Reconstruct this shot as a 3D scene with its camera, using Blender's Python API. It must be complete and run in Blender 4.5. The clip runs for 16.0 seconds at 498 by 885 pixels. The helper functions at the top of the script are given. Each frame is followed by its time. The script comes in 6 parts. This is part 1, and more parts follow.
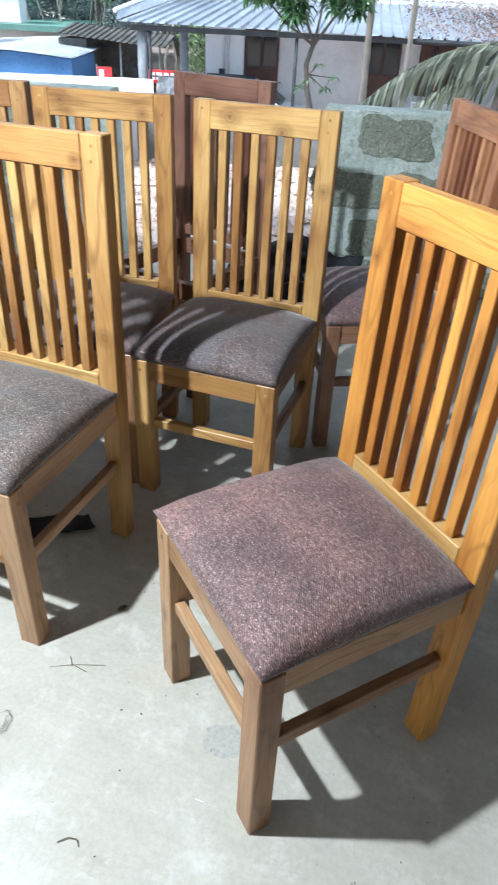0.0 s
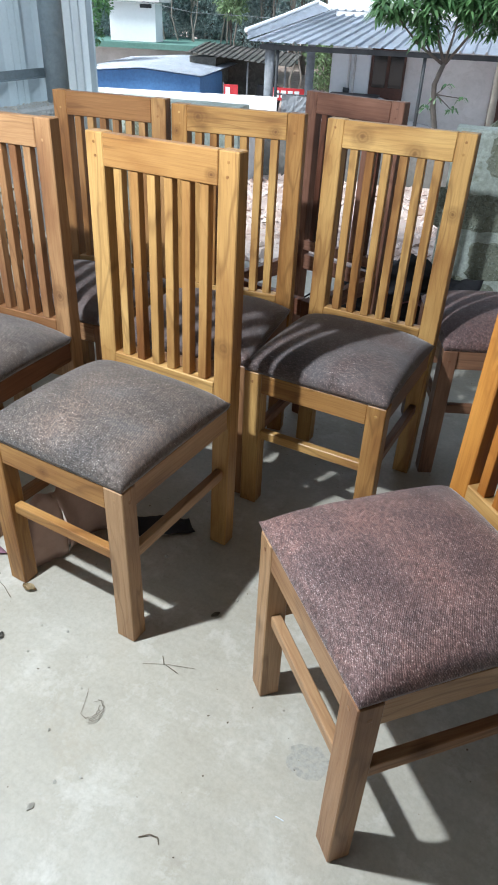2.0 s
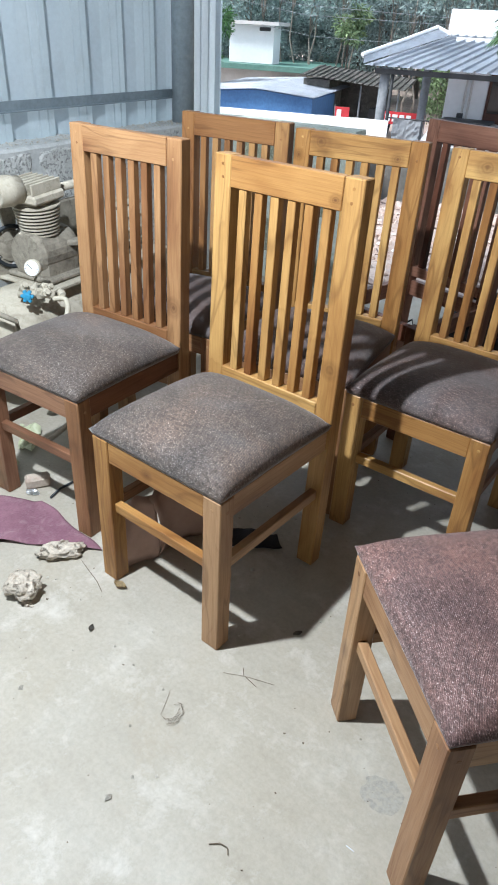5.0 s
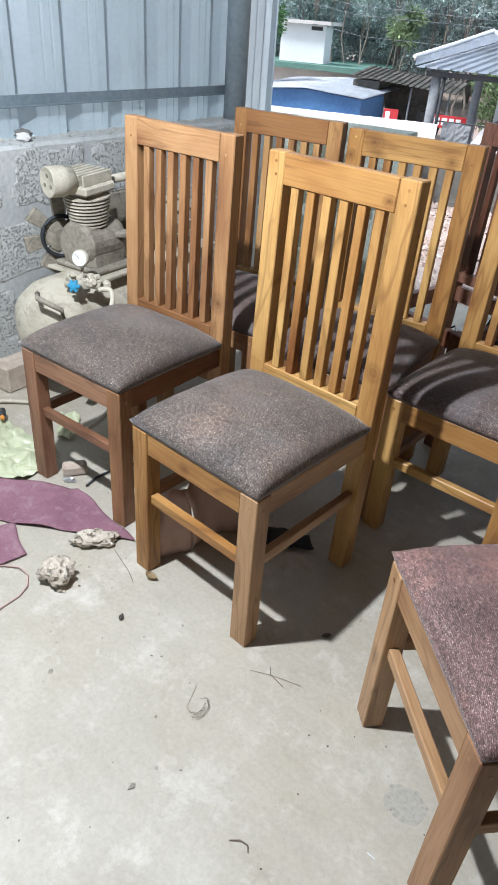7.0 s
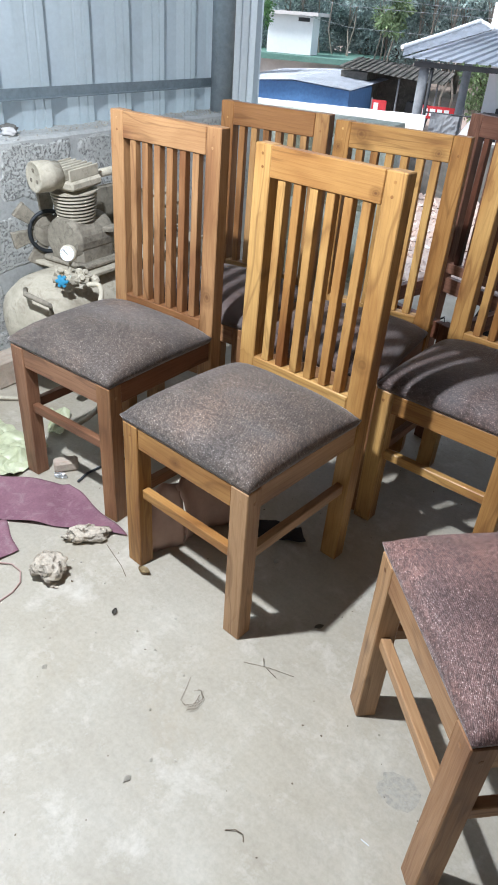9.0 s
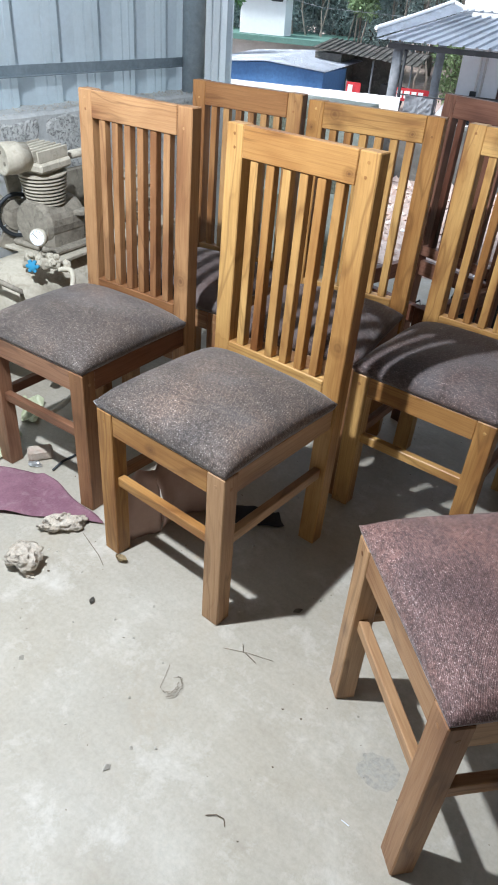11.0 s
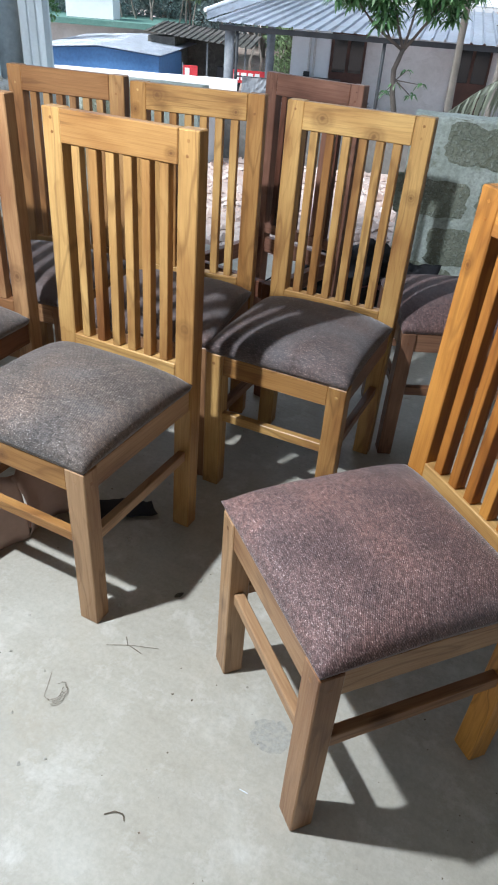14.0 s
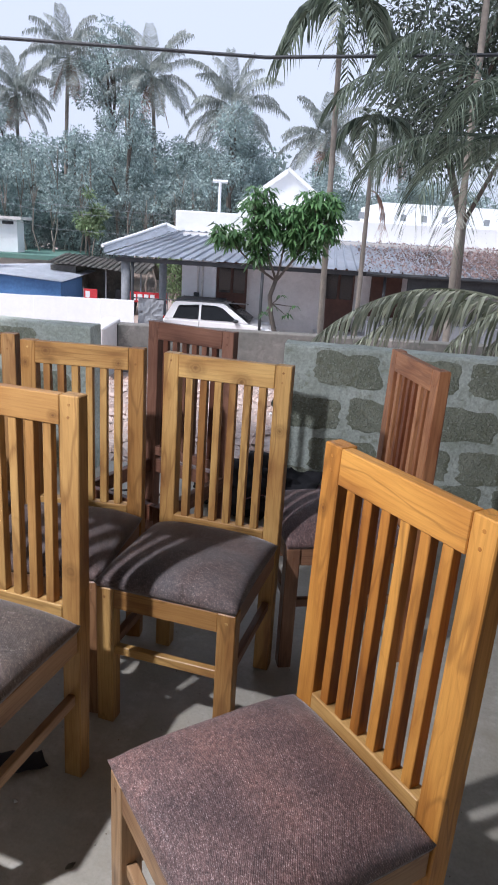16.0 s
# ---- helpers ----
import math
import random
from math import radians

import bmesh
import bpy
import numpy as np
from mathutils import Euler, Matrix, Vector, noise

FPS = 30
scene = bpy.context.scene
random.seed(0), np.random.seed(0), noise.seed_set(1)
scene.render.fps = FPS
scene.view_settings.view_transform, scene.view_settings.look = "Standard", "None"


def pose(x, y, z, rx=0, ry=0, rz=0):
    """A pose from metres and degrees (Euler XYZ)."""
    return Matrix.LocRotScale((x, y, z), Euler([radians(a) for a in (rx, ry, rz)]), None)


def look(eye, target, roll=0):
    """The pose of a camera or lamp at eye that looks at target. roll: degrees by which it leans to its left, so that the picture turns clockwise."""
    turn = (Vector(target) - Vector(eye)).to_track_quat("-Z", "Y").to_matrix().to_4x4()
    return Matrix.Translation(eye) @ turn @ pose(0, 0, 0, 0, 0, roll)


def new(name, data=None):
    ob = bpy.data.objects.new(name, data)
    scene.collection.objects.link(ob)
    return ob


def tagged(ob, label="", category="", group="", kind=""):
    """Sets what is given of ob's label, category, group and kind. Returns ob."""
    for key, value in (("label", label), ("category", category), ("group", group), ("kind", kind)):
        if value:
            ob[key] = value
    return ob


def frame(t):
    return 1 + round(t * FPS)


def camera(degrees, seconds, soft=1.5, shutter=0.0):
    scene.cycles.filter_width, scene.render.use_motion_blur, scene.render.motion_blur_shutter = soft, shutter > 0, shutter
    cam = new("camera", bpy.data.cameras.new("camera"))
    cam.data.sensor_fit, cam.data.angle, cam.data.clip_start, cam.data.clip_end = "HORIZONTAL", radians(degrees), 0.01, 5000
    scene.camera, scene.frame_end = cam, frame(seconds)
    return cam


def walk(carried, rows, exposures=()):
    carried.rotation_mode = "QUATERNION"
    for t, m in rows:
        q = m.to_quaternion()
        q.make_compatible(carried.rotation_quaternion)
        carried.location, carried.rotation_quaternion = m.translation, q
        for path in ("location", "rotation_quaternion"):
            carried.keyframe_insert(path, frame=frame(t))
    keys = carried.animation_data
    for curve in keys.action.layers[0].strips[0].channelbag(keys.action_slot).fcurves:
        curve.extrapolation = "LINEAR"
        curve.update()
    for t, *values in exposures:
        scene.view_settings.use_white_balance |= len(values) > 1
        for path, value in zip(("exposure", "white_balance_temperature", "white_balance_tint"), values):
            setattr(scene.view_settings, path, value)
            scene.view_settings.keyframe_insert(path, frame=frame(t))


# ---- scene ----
# ---- camera ----
cam = camera(41.3, 16.0, soft=1.7, shutter=0.35)
PATH = [
    (0.0, 0.0003, 0.0002, 1.3066, 55.871, -2.410, 20.556),
    (0.5, -0.0196, -0.0061, 1.3135, 56.339, -1.845, 24.870),
    (1.0, -0.0316, -0.0115, 1.3130, 56.259, -1.952, 26.976),
    (1.5, -0.0340, -0.0162, 1.3138, 56.616, -1.967, 28.528),
    (2.0, -0.0361, -0.0163, 1.3087, 56.722, -2.143, 29.882),
    (2.5, -0.0413, -0.0257, 1.3140, 56.952, -2.493, 31.479),
    (3.0, -0.0472, -0.0309, 1.3168, 57.054, -2.773, 32.459),
    (3.5, -0.0540, -0.0350, 1.3169, 57.229, -2.922, 33.907),
    (4.0, -0.0573, -0.0395, 1.3180, 57.536, -2.514, 34.995),
    (4.5, -0.0628, -0.0470, 1.3211, 57.722, -2.462, 36.732),
    (7.0, -0.0872, -0.0671, 1.3157, 57.478, -3.885, 42.226),
    (7.5, -0.0862, -0.0675, 1.3168, 57.412, -3.744, 42.403),
    (8.0, -0.0820, -0.0694, 1.3180, 57.465, -3.651, 42.085),
    (10.5, -0.0798, -0.0585, 1.3117, 56.046, -3.783, 40.070),
    (11.0, -0.0809, -0.0554, 1.3096, 55.914, -3.890, 39.274),
    (11.5, -0.0760, -0.0515, 1.3093, 55.954, -4.143, 37.142),
    (12.0, -0.0698, -0.0465, 1.3082, 56.235, -3.926, 35.432),
    (12.5, -0.0622, -0.0454, 1.3052, 56.344, -3.681, 34.399),
    (13.0, -0.0494, -0.0442, 1.3065, 56.089, -3.527, 32.366),
    (13.5, -0.0359, -0.0367, 1.3042, 55.795, -3.649, 29.180),
    (14.0, -0.0284, -0.0283, 1.3030, 55.677, -3.656, 26.966),
    (14.5, -0.0241, -0.0237, 1.3082, 55.907, -4.034, 24.909),
    (15.0, -0.0073, -0.0225, 1.3460, 60.501, -3.257, 23.163),
    (15.5, 0.0199, -0.0129, 1.4096, 68.703, -3.962, 19.018),
    (16.0, 0.0312, -0.0229, 1.4383, 72.393, -3.353, 18.289),
]
walk(cam, [(t, pose(*row)) for t, *row in PATH], [(0.0, 0.92, 5650, 4), (0.5, 0.66, 5720, 3), (1.0, 0.52, 5850, 4), (4.5, 0.48, 5980, 7), (6.8, 0.47, 6120, 10), (10.3, 0.45, 6080, 10), (12.0, 0.44, 5920, 8), (14.4, 0.46, 5850, 7), (15.0, 0.6, 5680, 6), (15.5, 0.38, 5750, 5), (15.8, 0.12, 6050, 14), (16.0, 0.08, 6100, 17)])

# ---- world, sun and lamp ----
SUN_EL, SUN_ROT = radians(55), radians(215)
world = bpy.data.worlds.new("world")
scene.world = world
world.use_nodes = True
wn, wl = world.node_tree.nodes, world.node_tree.links
sky = wn.new("ShaderNodeTexSky")
sky.sky_type = "NISHITA"
sky.sun_disc = False
sky.sun_elevation, sky.sun_rotation = SUN_EL, SUN_ROT
sky.air_density, sky.dust_density, sky.ozone_density = 1.0, 6.0, 1.0
cloud = wn.new("ShaderNodeMix")
cloud.data_type = "RGBA"
cloud.inputs[0].default_value = 0.8
wl.new(sky.outputs[0], cloud.inputs[6])
cloud.inputs[7].default_value = (7.3, 8.05, 9.2, 1)
bg_node = wn["Background"]
bg_node.inputs[1].default_value = 0.118
wl.new(cloud.outputs[2], bg_node.inputs[0])

sun = new("sun", bpy.data.lights.new("sun", "SUN"))
sun.data.energy, sun.data.angle, sun.data.color = 3.8, radians(16), (1.0, 0.96, 0.9)
sun.matrix_world = look((0, 0, 20), Vector((0, 0, 20)) - Vector((math.sin(SUN_ROT) * math.cos(SUN_EL), math.cos(SUN_ROT) * math.cos(SUN_EL), math.sin(SUN_EL))))

LAMP = (-1.25, 0.21, 2.08)
lamp = new("lamp_light", bpy.data.lights.new("lamp_light", "POINT"))
lamp.data.energy, lamp.data.shadow_soft_size, lamp.data.color = 194, 0.03, (0.955, 0.985, 1.025)
lamp.location = LAMP


# ---- materials ----
def nodes_of(name, rough=0.6, metal=0.0, spec=0.5):
    m = bpy.data.materials.new(name)
    m.use_nodes = True
    n, l = m.node_tree.nodes, m.node_tree.links
    b = n["Principled BSDF"]
    b.inputs["Roughness"].default_value, b.inputs["Metallic"].default_value = rough, metal
    b.inputs["Specular IOR Level"].default_value = spec
    return m, n, l, b


def coords(n, l, scale=(1, 1, 1), shuffle=True):
    """Object coordinates, scaled, and moved by the object's random number."""
    tc, mp = n.new("ShaderNodeTexCoord"), n.new("ShaderNodeMapping")
    mp.inputs["Scale"].default_value = scale
    l.new(tc.outputs["Object"], mp.inputs["Vector"])
    if shuffle:
        info, mul = n.new("ShaderNodeObjectInfo"), n.new("ShaderNodeMath")
        mul.operation, mul.inputs[1].default_value = "MULTIPLY", 37.0
        l.new(info.outputs["Random"], mul.inputs[0])
        l.new(mul.outputs[0], mp.inputs["Location"])
    return mp.outputs[0]


def noise_tex(n, l, vec, scale, detail=4, rough=0.55, distort=0.0):
    t = n.new("ShaderNodeTexNoise")
    t.inputs["Scale"].default_value, t.inputs["Detail"].default_value = scale, detail
    t.inputs["Roughness"].default_value, t.inputs["Distortion"].default_value = rough, distort
    l.new(vec, t.inputs["Vector"])
    return t.outputs["Fac"]


def ramp(n, l, fac, stops):
    r = n.new("ShaderNodeValToRGB")
    while len(r.color_ramp.elements) < len(stops):
        r.color_ramp.elements.new(0.5)
    for e, (p, c) in zip(r.color_ramp.elements, stops):
        e.position, e.color = p, (*c, 1) if len(c) == 3 else c
    l.new(fac, r.inputs[0])
    return r.outputs[0]


def blend(n, l, fac, a, b, how="MIX"):
    m = n.new("ShaderNodeMix")
    m.data_type, m.blend_type = "RGBA", how
    for value, socket in ((fac, m.inputs[0]), (a, m.inputs[6]), (b, m.inputs[7])):
        if isinstance(value, (int, float)):
            socket.default_value = value
        elif isinstance(value, tuple):
            socket.default_value = (*value, 1)
        else:
            l.new(value, socket)
    return m.outputs[2]


def bump(n, l, b, height, strength=0.3, dist=0.002):
    bp = n.new("ShaderNodeBump")
    bp.inputs["Strength"].default_value, bp.inputs["Distance"].default_value = strength, dist
    l.new(height, bp.inputs["Height"])
    l.new(bp.outputs[0], b.inputs["Normal"])


def mat_wood(name, axis, light, mid, dark, gloss=0.36, knots=()):
    """Lacquered teak sawn out of a ringed log that lies along one axis."""
    m, n, l, b = nodes_of(name, gloss, 0, 0.3)
    k = "xyz".index(axis)
    tc, info = n.new("ShaderNodeTexCoord"), n.new("ShaderNodeObjectInfo")
    # every piece is cut at its own place of the log
    cut = n.new("ShaderNodeTexWhiteNoise")
    cut.noise_dimensions = "1D"
    l.new(info.outputs["Random"], cut.inputs["W"])
    mp = n.new("ShaderNodeVectorMath")
    mp.operation = "MULTIPLY_ADD"
    mp.inputs[1].default_value = (0.36, 0.36, 0.36)
    l.new(cut.outputs["Color"], mp.inputs[0])
    l.new(tc.outputs["Object"], mp.inputs[2])
    shift = n.new("ShaderNodeVectorMath")
    shift.operation = "SUBTRACT"
    shift.inputs[1].default_value = (0.18, 0.18, 0.18)
    l.new(mp.outputs[0], shift.inputs[0])
    at = shift.outputs[0]
    long_scale = [7.0, 7.0, 7.0]
    long_scale[k] = 2.1
    ls = n.new("ShaderNodeMapping")
    ls.inputs["Scale"].default_value = long_scale
    l.new(at, ls.inputs["Vector"])
    warp = n.new("ShaderNodeTexNoise")
    warp.inputs["Scale"].default_value, warp.inputs["Detail"].default_value = 1.0, 3.0
    l.new(ls.outputs[0], warp.inputs["Vector"])
    bend = n.new("ShaderNodeVectorMath")
    bend.operation = "MULTIPLY_ADD"
    bend.inputs[1].default_value = (0.085, 0.085, 0.085)
    l.new(warp.outputs["Color"], bend.inputs[0])
    l.new(at, bend.inputs[2])
    rings = n.new("ShaderNodeTexWave")
    rings.wave_type, rings.rings_direction, rings.wave_profile = "RINGS", axis.upper(), "SAW"
    rings.inputs["Scale"].default_value, rings.inputs["Distortion"].default_value = 27.0, 0.5
    rings.inputs["Detail"].default_value, rings.inputs["Detail Scale"].default_value = 2.0, 1.5
    l.new(bend.outputs[0], rings.inputs["Vector"])
    fs = [70.0, 70.0, 70.0]
    fs[k] = 2.4
    fmap = n.new("ShaderNodeMapping")
    fmap.inputs["Scale"].default_value = fs
    l.new(at, fmap.inputs["Vector"])
    fine = noise_tex(n, l, fmap.outputs[0], 3.2, 4, 0.7)
    tone = noise_tex(n, l, ls.outputs[0], 1.4, 3, 0.5)
    base = ramp(n, l, tone, [(0.30, dark), (0.44, mid), (0.60, light)])
    base = blend(n, l, 0.27, base, ramp(n, l, rings.outputs["Fac"], [(0.0, (0.97, 0.95, 0.93)), (0.55, (1.06, 1.05, 1.04)), (0.82, (0.86, 0.79, 0.72)), (0.96, (0.50, 0.38, 0.31)), (1.0, (0.9, 0.86, 0.82))]), "MULTIPLY")
    base = blend(n, l, 0.45, base, ramp(n, l, fine, [(0.3, (0.6, 0.5, 0.45)), (0.6, (1.04, 1.02, 1.0))]), "MULTIPLY")
    # dark mineral streaks and knots
    streak_map = [5.0, 5.0, 5.0]
    streak_map[k] = 0.7
    sm = n.new("ShaderNodeMapping")
    sm.inputs["Scale"].default_value = streak_map
    l.new(bend.outputs[0], sm.inputs["Vector"])
    streak = noise_tex(n, l, sm.outputs[0], 2.4, 2, 0.5, 0.4)
    base = blend(n, l, ramp(n, l, streak, [(0.470, (0, 0, 0)), (0.495, (0.42,) * 3), (0.505, (0.42,) * 3), (0.530, (0, 0, 0))]), base, tuple(0.6 * c for c in dark), "MIX")
    knot = n.new("ShaderNodeTexVoronoi")
    km = n.new("ShaderNodeMapping")
    km.inputs["Scale"].default_value = [5.5 if a != axis else 3.6 for a in "xyz"]
    l.new(bend.outputs[0], km.inputs["Vector"])
    knot.inputs["Scale"].default_value = 1.0
    l.new(km.outputs[0], knot.inputs["Vector"])
    base = blend(n, l, ramp(n, l, knot.outputs["Distance"], [(0.03, (0.85,) * 3), (0.075, (0.4,) * 3), (0.13, (0, 0, 0))]), base, tuple(0.45 * c for c in dark))
    # large round knots at known places of the chair, ringed and darker at the heart
    for at_x, at_y, at_z, size in knots:
        away_from = n.new("ShaderNodeVectorMath")
        away_from.operation = "SUBTRACT"
        away_from.inputs[1].default_value = (at_x, at_y, at_z)
        wob = n.new("ShaderNodeVectorMath")
        wob.operation = "MULTIPLY_ADD"
        wob.inputs[1].default_value = (0.3 * size,) * 3
        wn_ = n.new("ShaderNodeTexNoise")
        wn_.inputs["Scale"].default_value = 55.0
        l.new(tc.outputs["Object"], wn_.inputs["Vector"])
        l.new(wn_.outputs["Color"], wob.inputs[0])
        l.new(tc.outputs["Object"], wob.inputs[2])
        l.new(wob.outputs[0], away_from.inputs[0])
        squash = n.new("ShaderNodeVectorMath")
        squash.operation = "MULTIPLY"
        squash.inputs[1].default_value = tuple((0.85 if a == axis else 1.0) / size for a in "xyz")
        l.new(away_from.outputs[0], squash.inputs[0])
        far = n.new("ShaderNodeVectorMath")
        far.operation = "LENGTH"
        l.new(squash.outputs[0], far.inputs[0])
        heart = ramp(n, l, far.outputs["Value"], [(0.0, (0.95,) * 3), (0.16, (0.80,) * 3), (0.26, (0.42,) * 3), (0.36, (0.60,) * 3), (0.48, (0.30,) * 3), (0.62, (0.36,) * 3), (1.0, (0, 0, 0))])
        base = blend(n, l, heart, base, tuple(0.55 * c for c in dark))
    shade = ramp(n, l, info.outputs["Random"], [(0.0, (0.52, 0.40, 0.36)), (0.26, (0.76, 0.66, 0.60)), (0.5, (0.95, 0.94, 0.94)), (1.0, (1.08, 1.11, 1.14))])
    base = blend(n, l, 0.9, base, shade, "MULTIPLY")
    l.new(base, b.inputs["Base Color"])
    l.new(ramp(n, l, fine, [(0.3, (gloss + 0.14,) * 3), (0.7, (gloss - 0.05,) * 3)]), b.inputs["Roughness"])
    bump(n, l, b, fine, 0.12, 0.001)
    return m


def wood_set(name, light, mid, dark, gloss=0.36, knots=()):
    return {a: mat_wood(name + "_" + a, a, light, mid, dark, gloss, knots) for a in "xyz"}


TEAK_COLOURS = (0.52, 0.315, 0.110), (0.41, 0.226, 0.074), (0.24, 0.106, 0.036)
TEAK = wood_set("teak", *TEAK_COLOURS, knots=[(0.145, 0.437, 1.012, 0.018), (0.19, 0.44, 0.62, 0.03), (-0.02, 0.003, 0.425, 0.02)])
TEAK_B = wood_set("knotty_teak", *TEAK_COLOURS, knots=[(-0.094, 0.437, 1.028, 0.036), (0.060, 0.437, 1.002, 0.034), (0.19, 0.44, 0.86, 0.024)])
TEAK_C = wood_set("figured_teak", *TEAK_COLOURS, knots=[(-0.115, 0.437, 1.035, 0.036), (0.128, 0.437, 1.012, 0.022), (-0.19, 0.437, 0.99, 0.02)])
TEAK_ORANGE = wood_set("orange_teak", (0.575, 0.272, 0.058), (0.465, 0.200, 0.040), (0.26, 0.096, 0.024), knots=[(-0.19, 0.44, 0.93, 0.022)])
TEAK_LEG = wood_set("leg_teak", (0.42, 0.258, 0.134), (0.345, 0.200, 0.100), (0.23, 0.118, 0.057))
TEAK_BROWN = wood_set("brown_teak", (0.45, 0.262, 0.122), (0.35, 0.19, 0.085), (0.24, 0.112, 0.05), knots=[(0.19, 0.435, 0.60, 0.034)])
TEAK_TAN = wood_set("tan_teak", (0.475, 0.282, 0.118), (0.385, 0.213, 0.083), (0.24, 0.112, 0.045))
TEAK_RUST = wood_set("red_brown_teak", (0.29, 0.155, 0.088), (0.225, 0.114, 0.064), (0.145, 0.070, 0.040))
TEAK_RED = wood_set("red_teak", (0.46, 0.215, 0.098), (0.36, 0.155, 0.070), (0.22, 0.075, 0.035))
TEAK_DARK = wood_set("dark_teak", (0.25, 0.125, 0.082), (0.19, 0.09, 0.058), (0.11, 0.05, 0.034))


def mat_fabric(name, lo, mid, hi, fleck):
    """Twill upholstery: fine slanting ribs, pale flecks, worn and dusty areas."""
    m, n, l, b = nodes_of(name, 0.7, 0, 0.4)
    b.inputs["Sheen Weight"].default_value = 0.3
    b.inputs["Sheen Roughness"].default_value = 0.35
    v = coords(n, l)
    twill = n.new("ShaderNodeTexWave")
    twill.wave_type, twill.bands_direction = "BANDS", "DIAGONAL"
    twill.inputs["Scale"].default_value, twill.inputs["Distortion"].default_value = 142.0, 2.0
    twill.inputs["Detail"].default_value, twill.inputs["Detail Scale"].default_value = 2.0, 0.6
    l.new(v, twill.inputs["Vector"])
    mp = n.new("ShaderNodeMapping")
    mp.inputs["Scale"].default_value = (1, 1.7, 1)
    mp.inputs["Rotation"].default_value = (0, 0, radians(45))
    l.new(v, mp.inputs["Vector"])
    speck = noise_tex(n, l, mp.outputs[0], 300, 3, 0.72)
    thread = noise_tex(n, l, mp.outputs[0], 95, 3, 0.6)
    patch = noise_tex(n, l, v, 5.5, 5, 0.6)
    dust = noise_tex(n, l, v, 2.6, 4, 0.6, 0.6)
    base = ramp(n, l, speck, [(0.34, lo), (0.5, mid), (0.62, hi), (0.74, fleck)])
    base = blend(n, l, 0.35, base, mid)
    base = blend(n, l, ramp(n, l, speck, [(0.60, (0, 0, 0)), (0.69, (0.62,) * 3)]), base, fleck)
    base = blend(n, l, 0.42, base, ramp(n, l, twill.outputs["Fac"], [(0.1, (0.35,) * 3), (0.75, (1.3,) * 3)]), "MULTIPLY")
    base = blend(n, l, 0.75, base, ramp(n, l, thread, [(0.35, (0.5,) * 3), (0.65, (1.45,) * 3)]), "MULTIPLY")
    base = blend(n, l, 0.75, base, ramp(n, l, patch, [(0.3, (0.50, 0.52, 0.57)), (0.5, (1.0, 0.98, 0.97)), (0.7, (1.5, 1.30, 1.18))]), "MULTIPLY")
    base = blend(n, l, ramp(n, l, dust, [(0.5, (0, 0, 0)), (0.72, (0.30,) * 3)]), base, (0.26, 0.255, 0.26))
    l.new(base, b.inputs["Base Color"])
    h = n.new("ShaderNodeMath")
    h.operation = "ADD"
    l.new(speck, h.inputs[0])
    l.new(twill.outputs["Fac"], h.inputs[1])
    l.new(ramp(n, l, speck, [(0.5, (0.74,) * 3), (0.66, (0.36,) * 3)]), b.inputs["Roughness"])
    bump(n, l, b, h.outputs[0], 0.5, 0.0009)
    return m


FABRIC = mat_fabric("brown_tweed", (0.030, 0.024, 0.019), (0.105, 0.083, 0.070), (0.21, 0.175, 0.152), (0.62, 0.58, 0.53))
FABRIC_MAROON = mat_fabric("maroon_brown_tweed", (0.030, 0.020, 0.018), (0.088, 0.060, 0.054), (0.18, 0.135, 0.122), (0.58, 0.50, 0.47))
FABRIC_PLUM = mat_fabric("plum_tweed", (0.046, 0.027, 0.027), (0.143, 0.083, 0.075), (0.265, 0.175, 0.16), (0.58, 0.47, 0.45))


def mat_mottled(name, a, b_col, scale, rough=0.8, big=1.2, relief=0.3, dist=0.003, metal=0.0, spec=0.4, dirt=None, shuffle=True, grain=0.5, fleck=None):
    """A plain surface with grain and larger stains."""
    m, n, l, b = nodes_of(name, rough, metal, spec)
    v = coords(n, l, shuffle=shuffle)
    f1, f2 = noise_tex(n, l, v, scale, 6, 0.65), noise_tex(n, l, v, big, 5, 0.6, 0.4)
    base = blend(n, l, ramp(n, l, f2, [(0.35, (0, 0, 0)), (0.65, (1, 1, 1))]), a, b_col)
    base = blend(n, l, grain, base, ramp(n, l, f1, [(0.28, (0.6,) * 3), (0.62, (1.12,) * 3)]), "MULTIPLY")
    if dirt:
        f3 = noise_tex(n, l, v, big * 3.3, 8, 0.7, 0.8)
        base = blend(n, l, ramp(n, l, f3, [(0.52, (0, 0, 0)), (0.7, (0.8,) * 3)]), base, dirt)
    if fleck:
        f4 = noise_tex(n, l, v, fleck[1], 4, 0.6, 0.3)
        base = blend(n, l, ramp(n, l, f4, [(fleck[2], (0, 0, 0)), (fleck[3], (0.85,) * 3)]), base, fleck[0])
        low, high = (1.0, 0.0) if sum(fleck[0]) < 0.9 else (0.0, 1.0)
        f1 = blend(n, l, 0.6, f1, ramp(n, l, f4, [(fleck[2] - 0.04, (low,) * 3), (fleck[3], (high,) * 3)]))
    l.new(base, b.inputs["Base Color"])
    bump(n, l, b, f1, relief, dist)
    return m


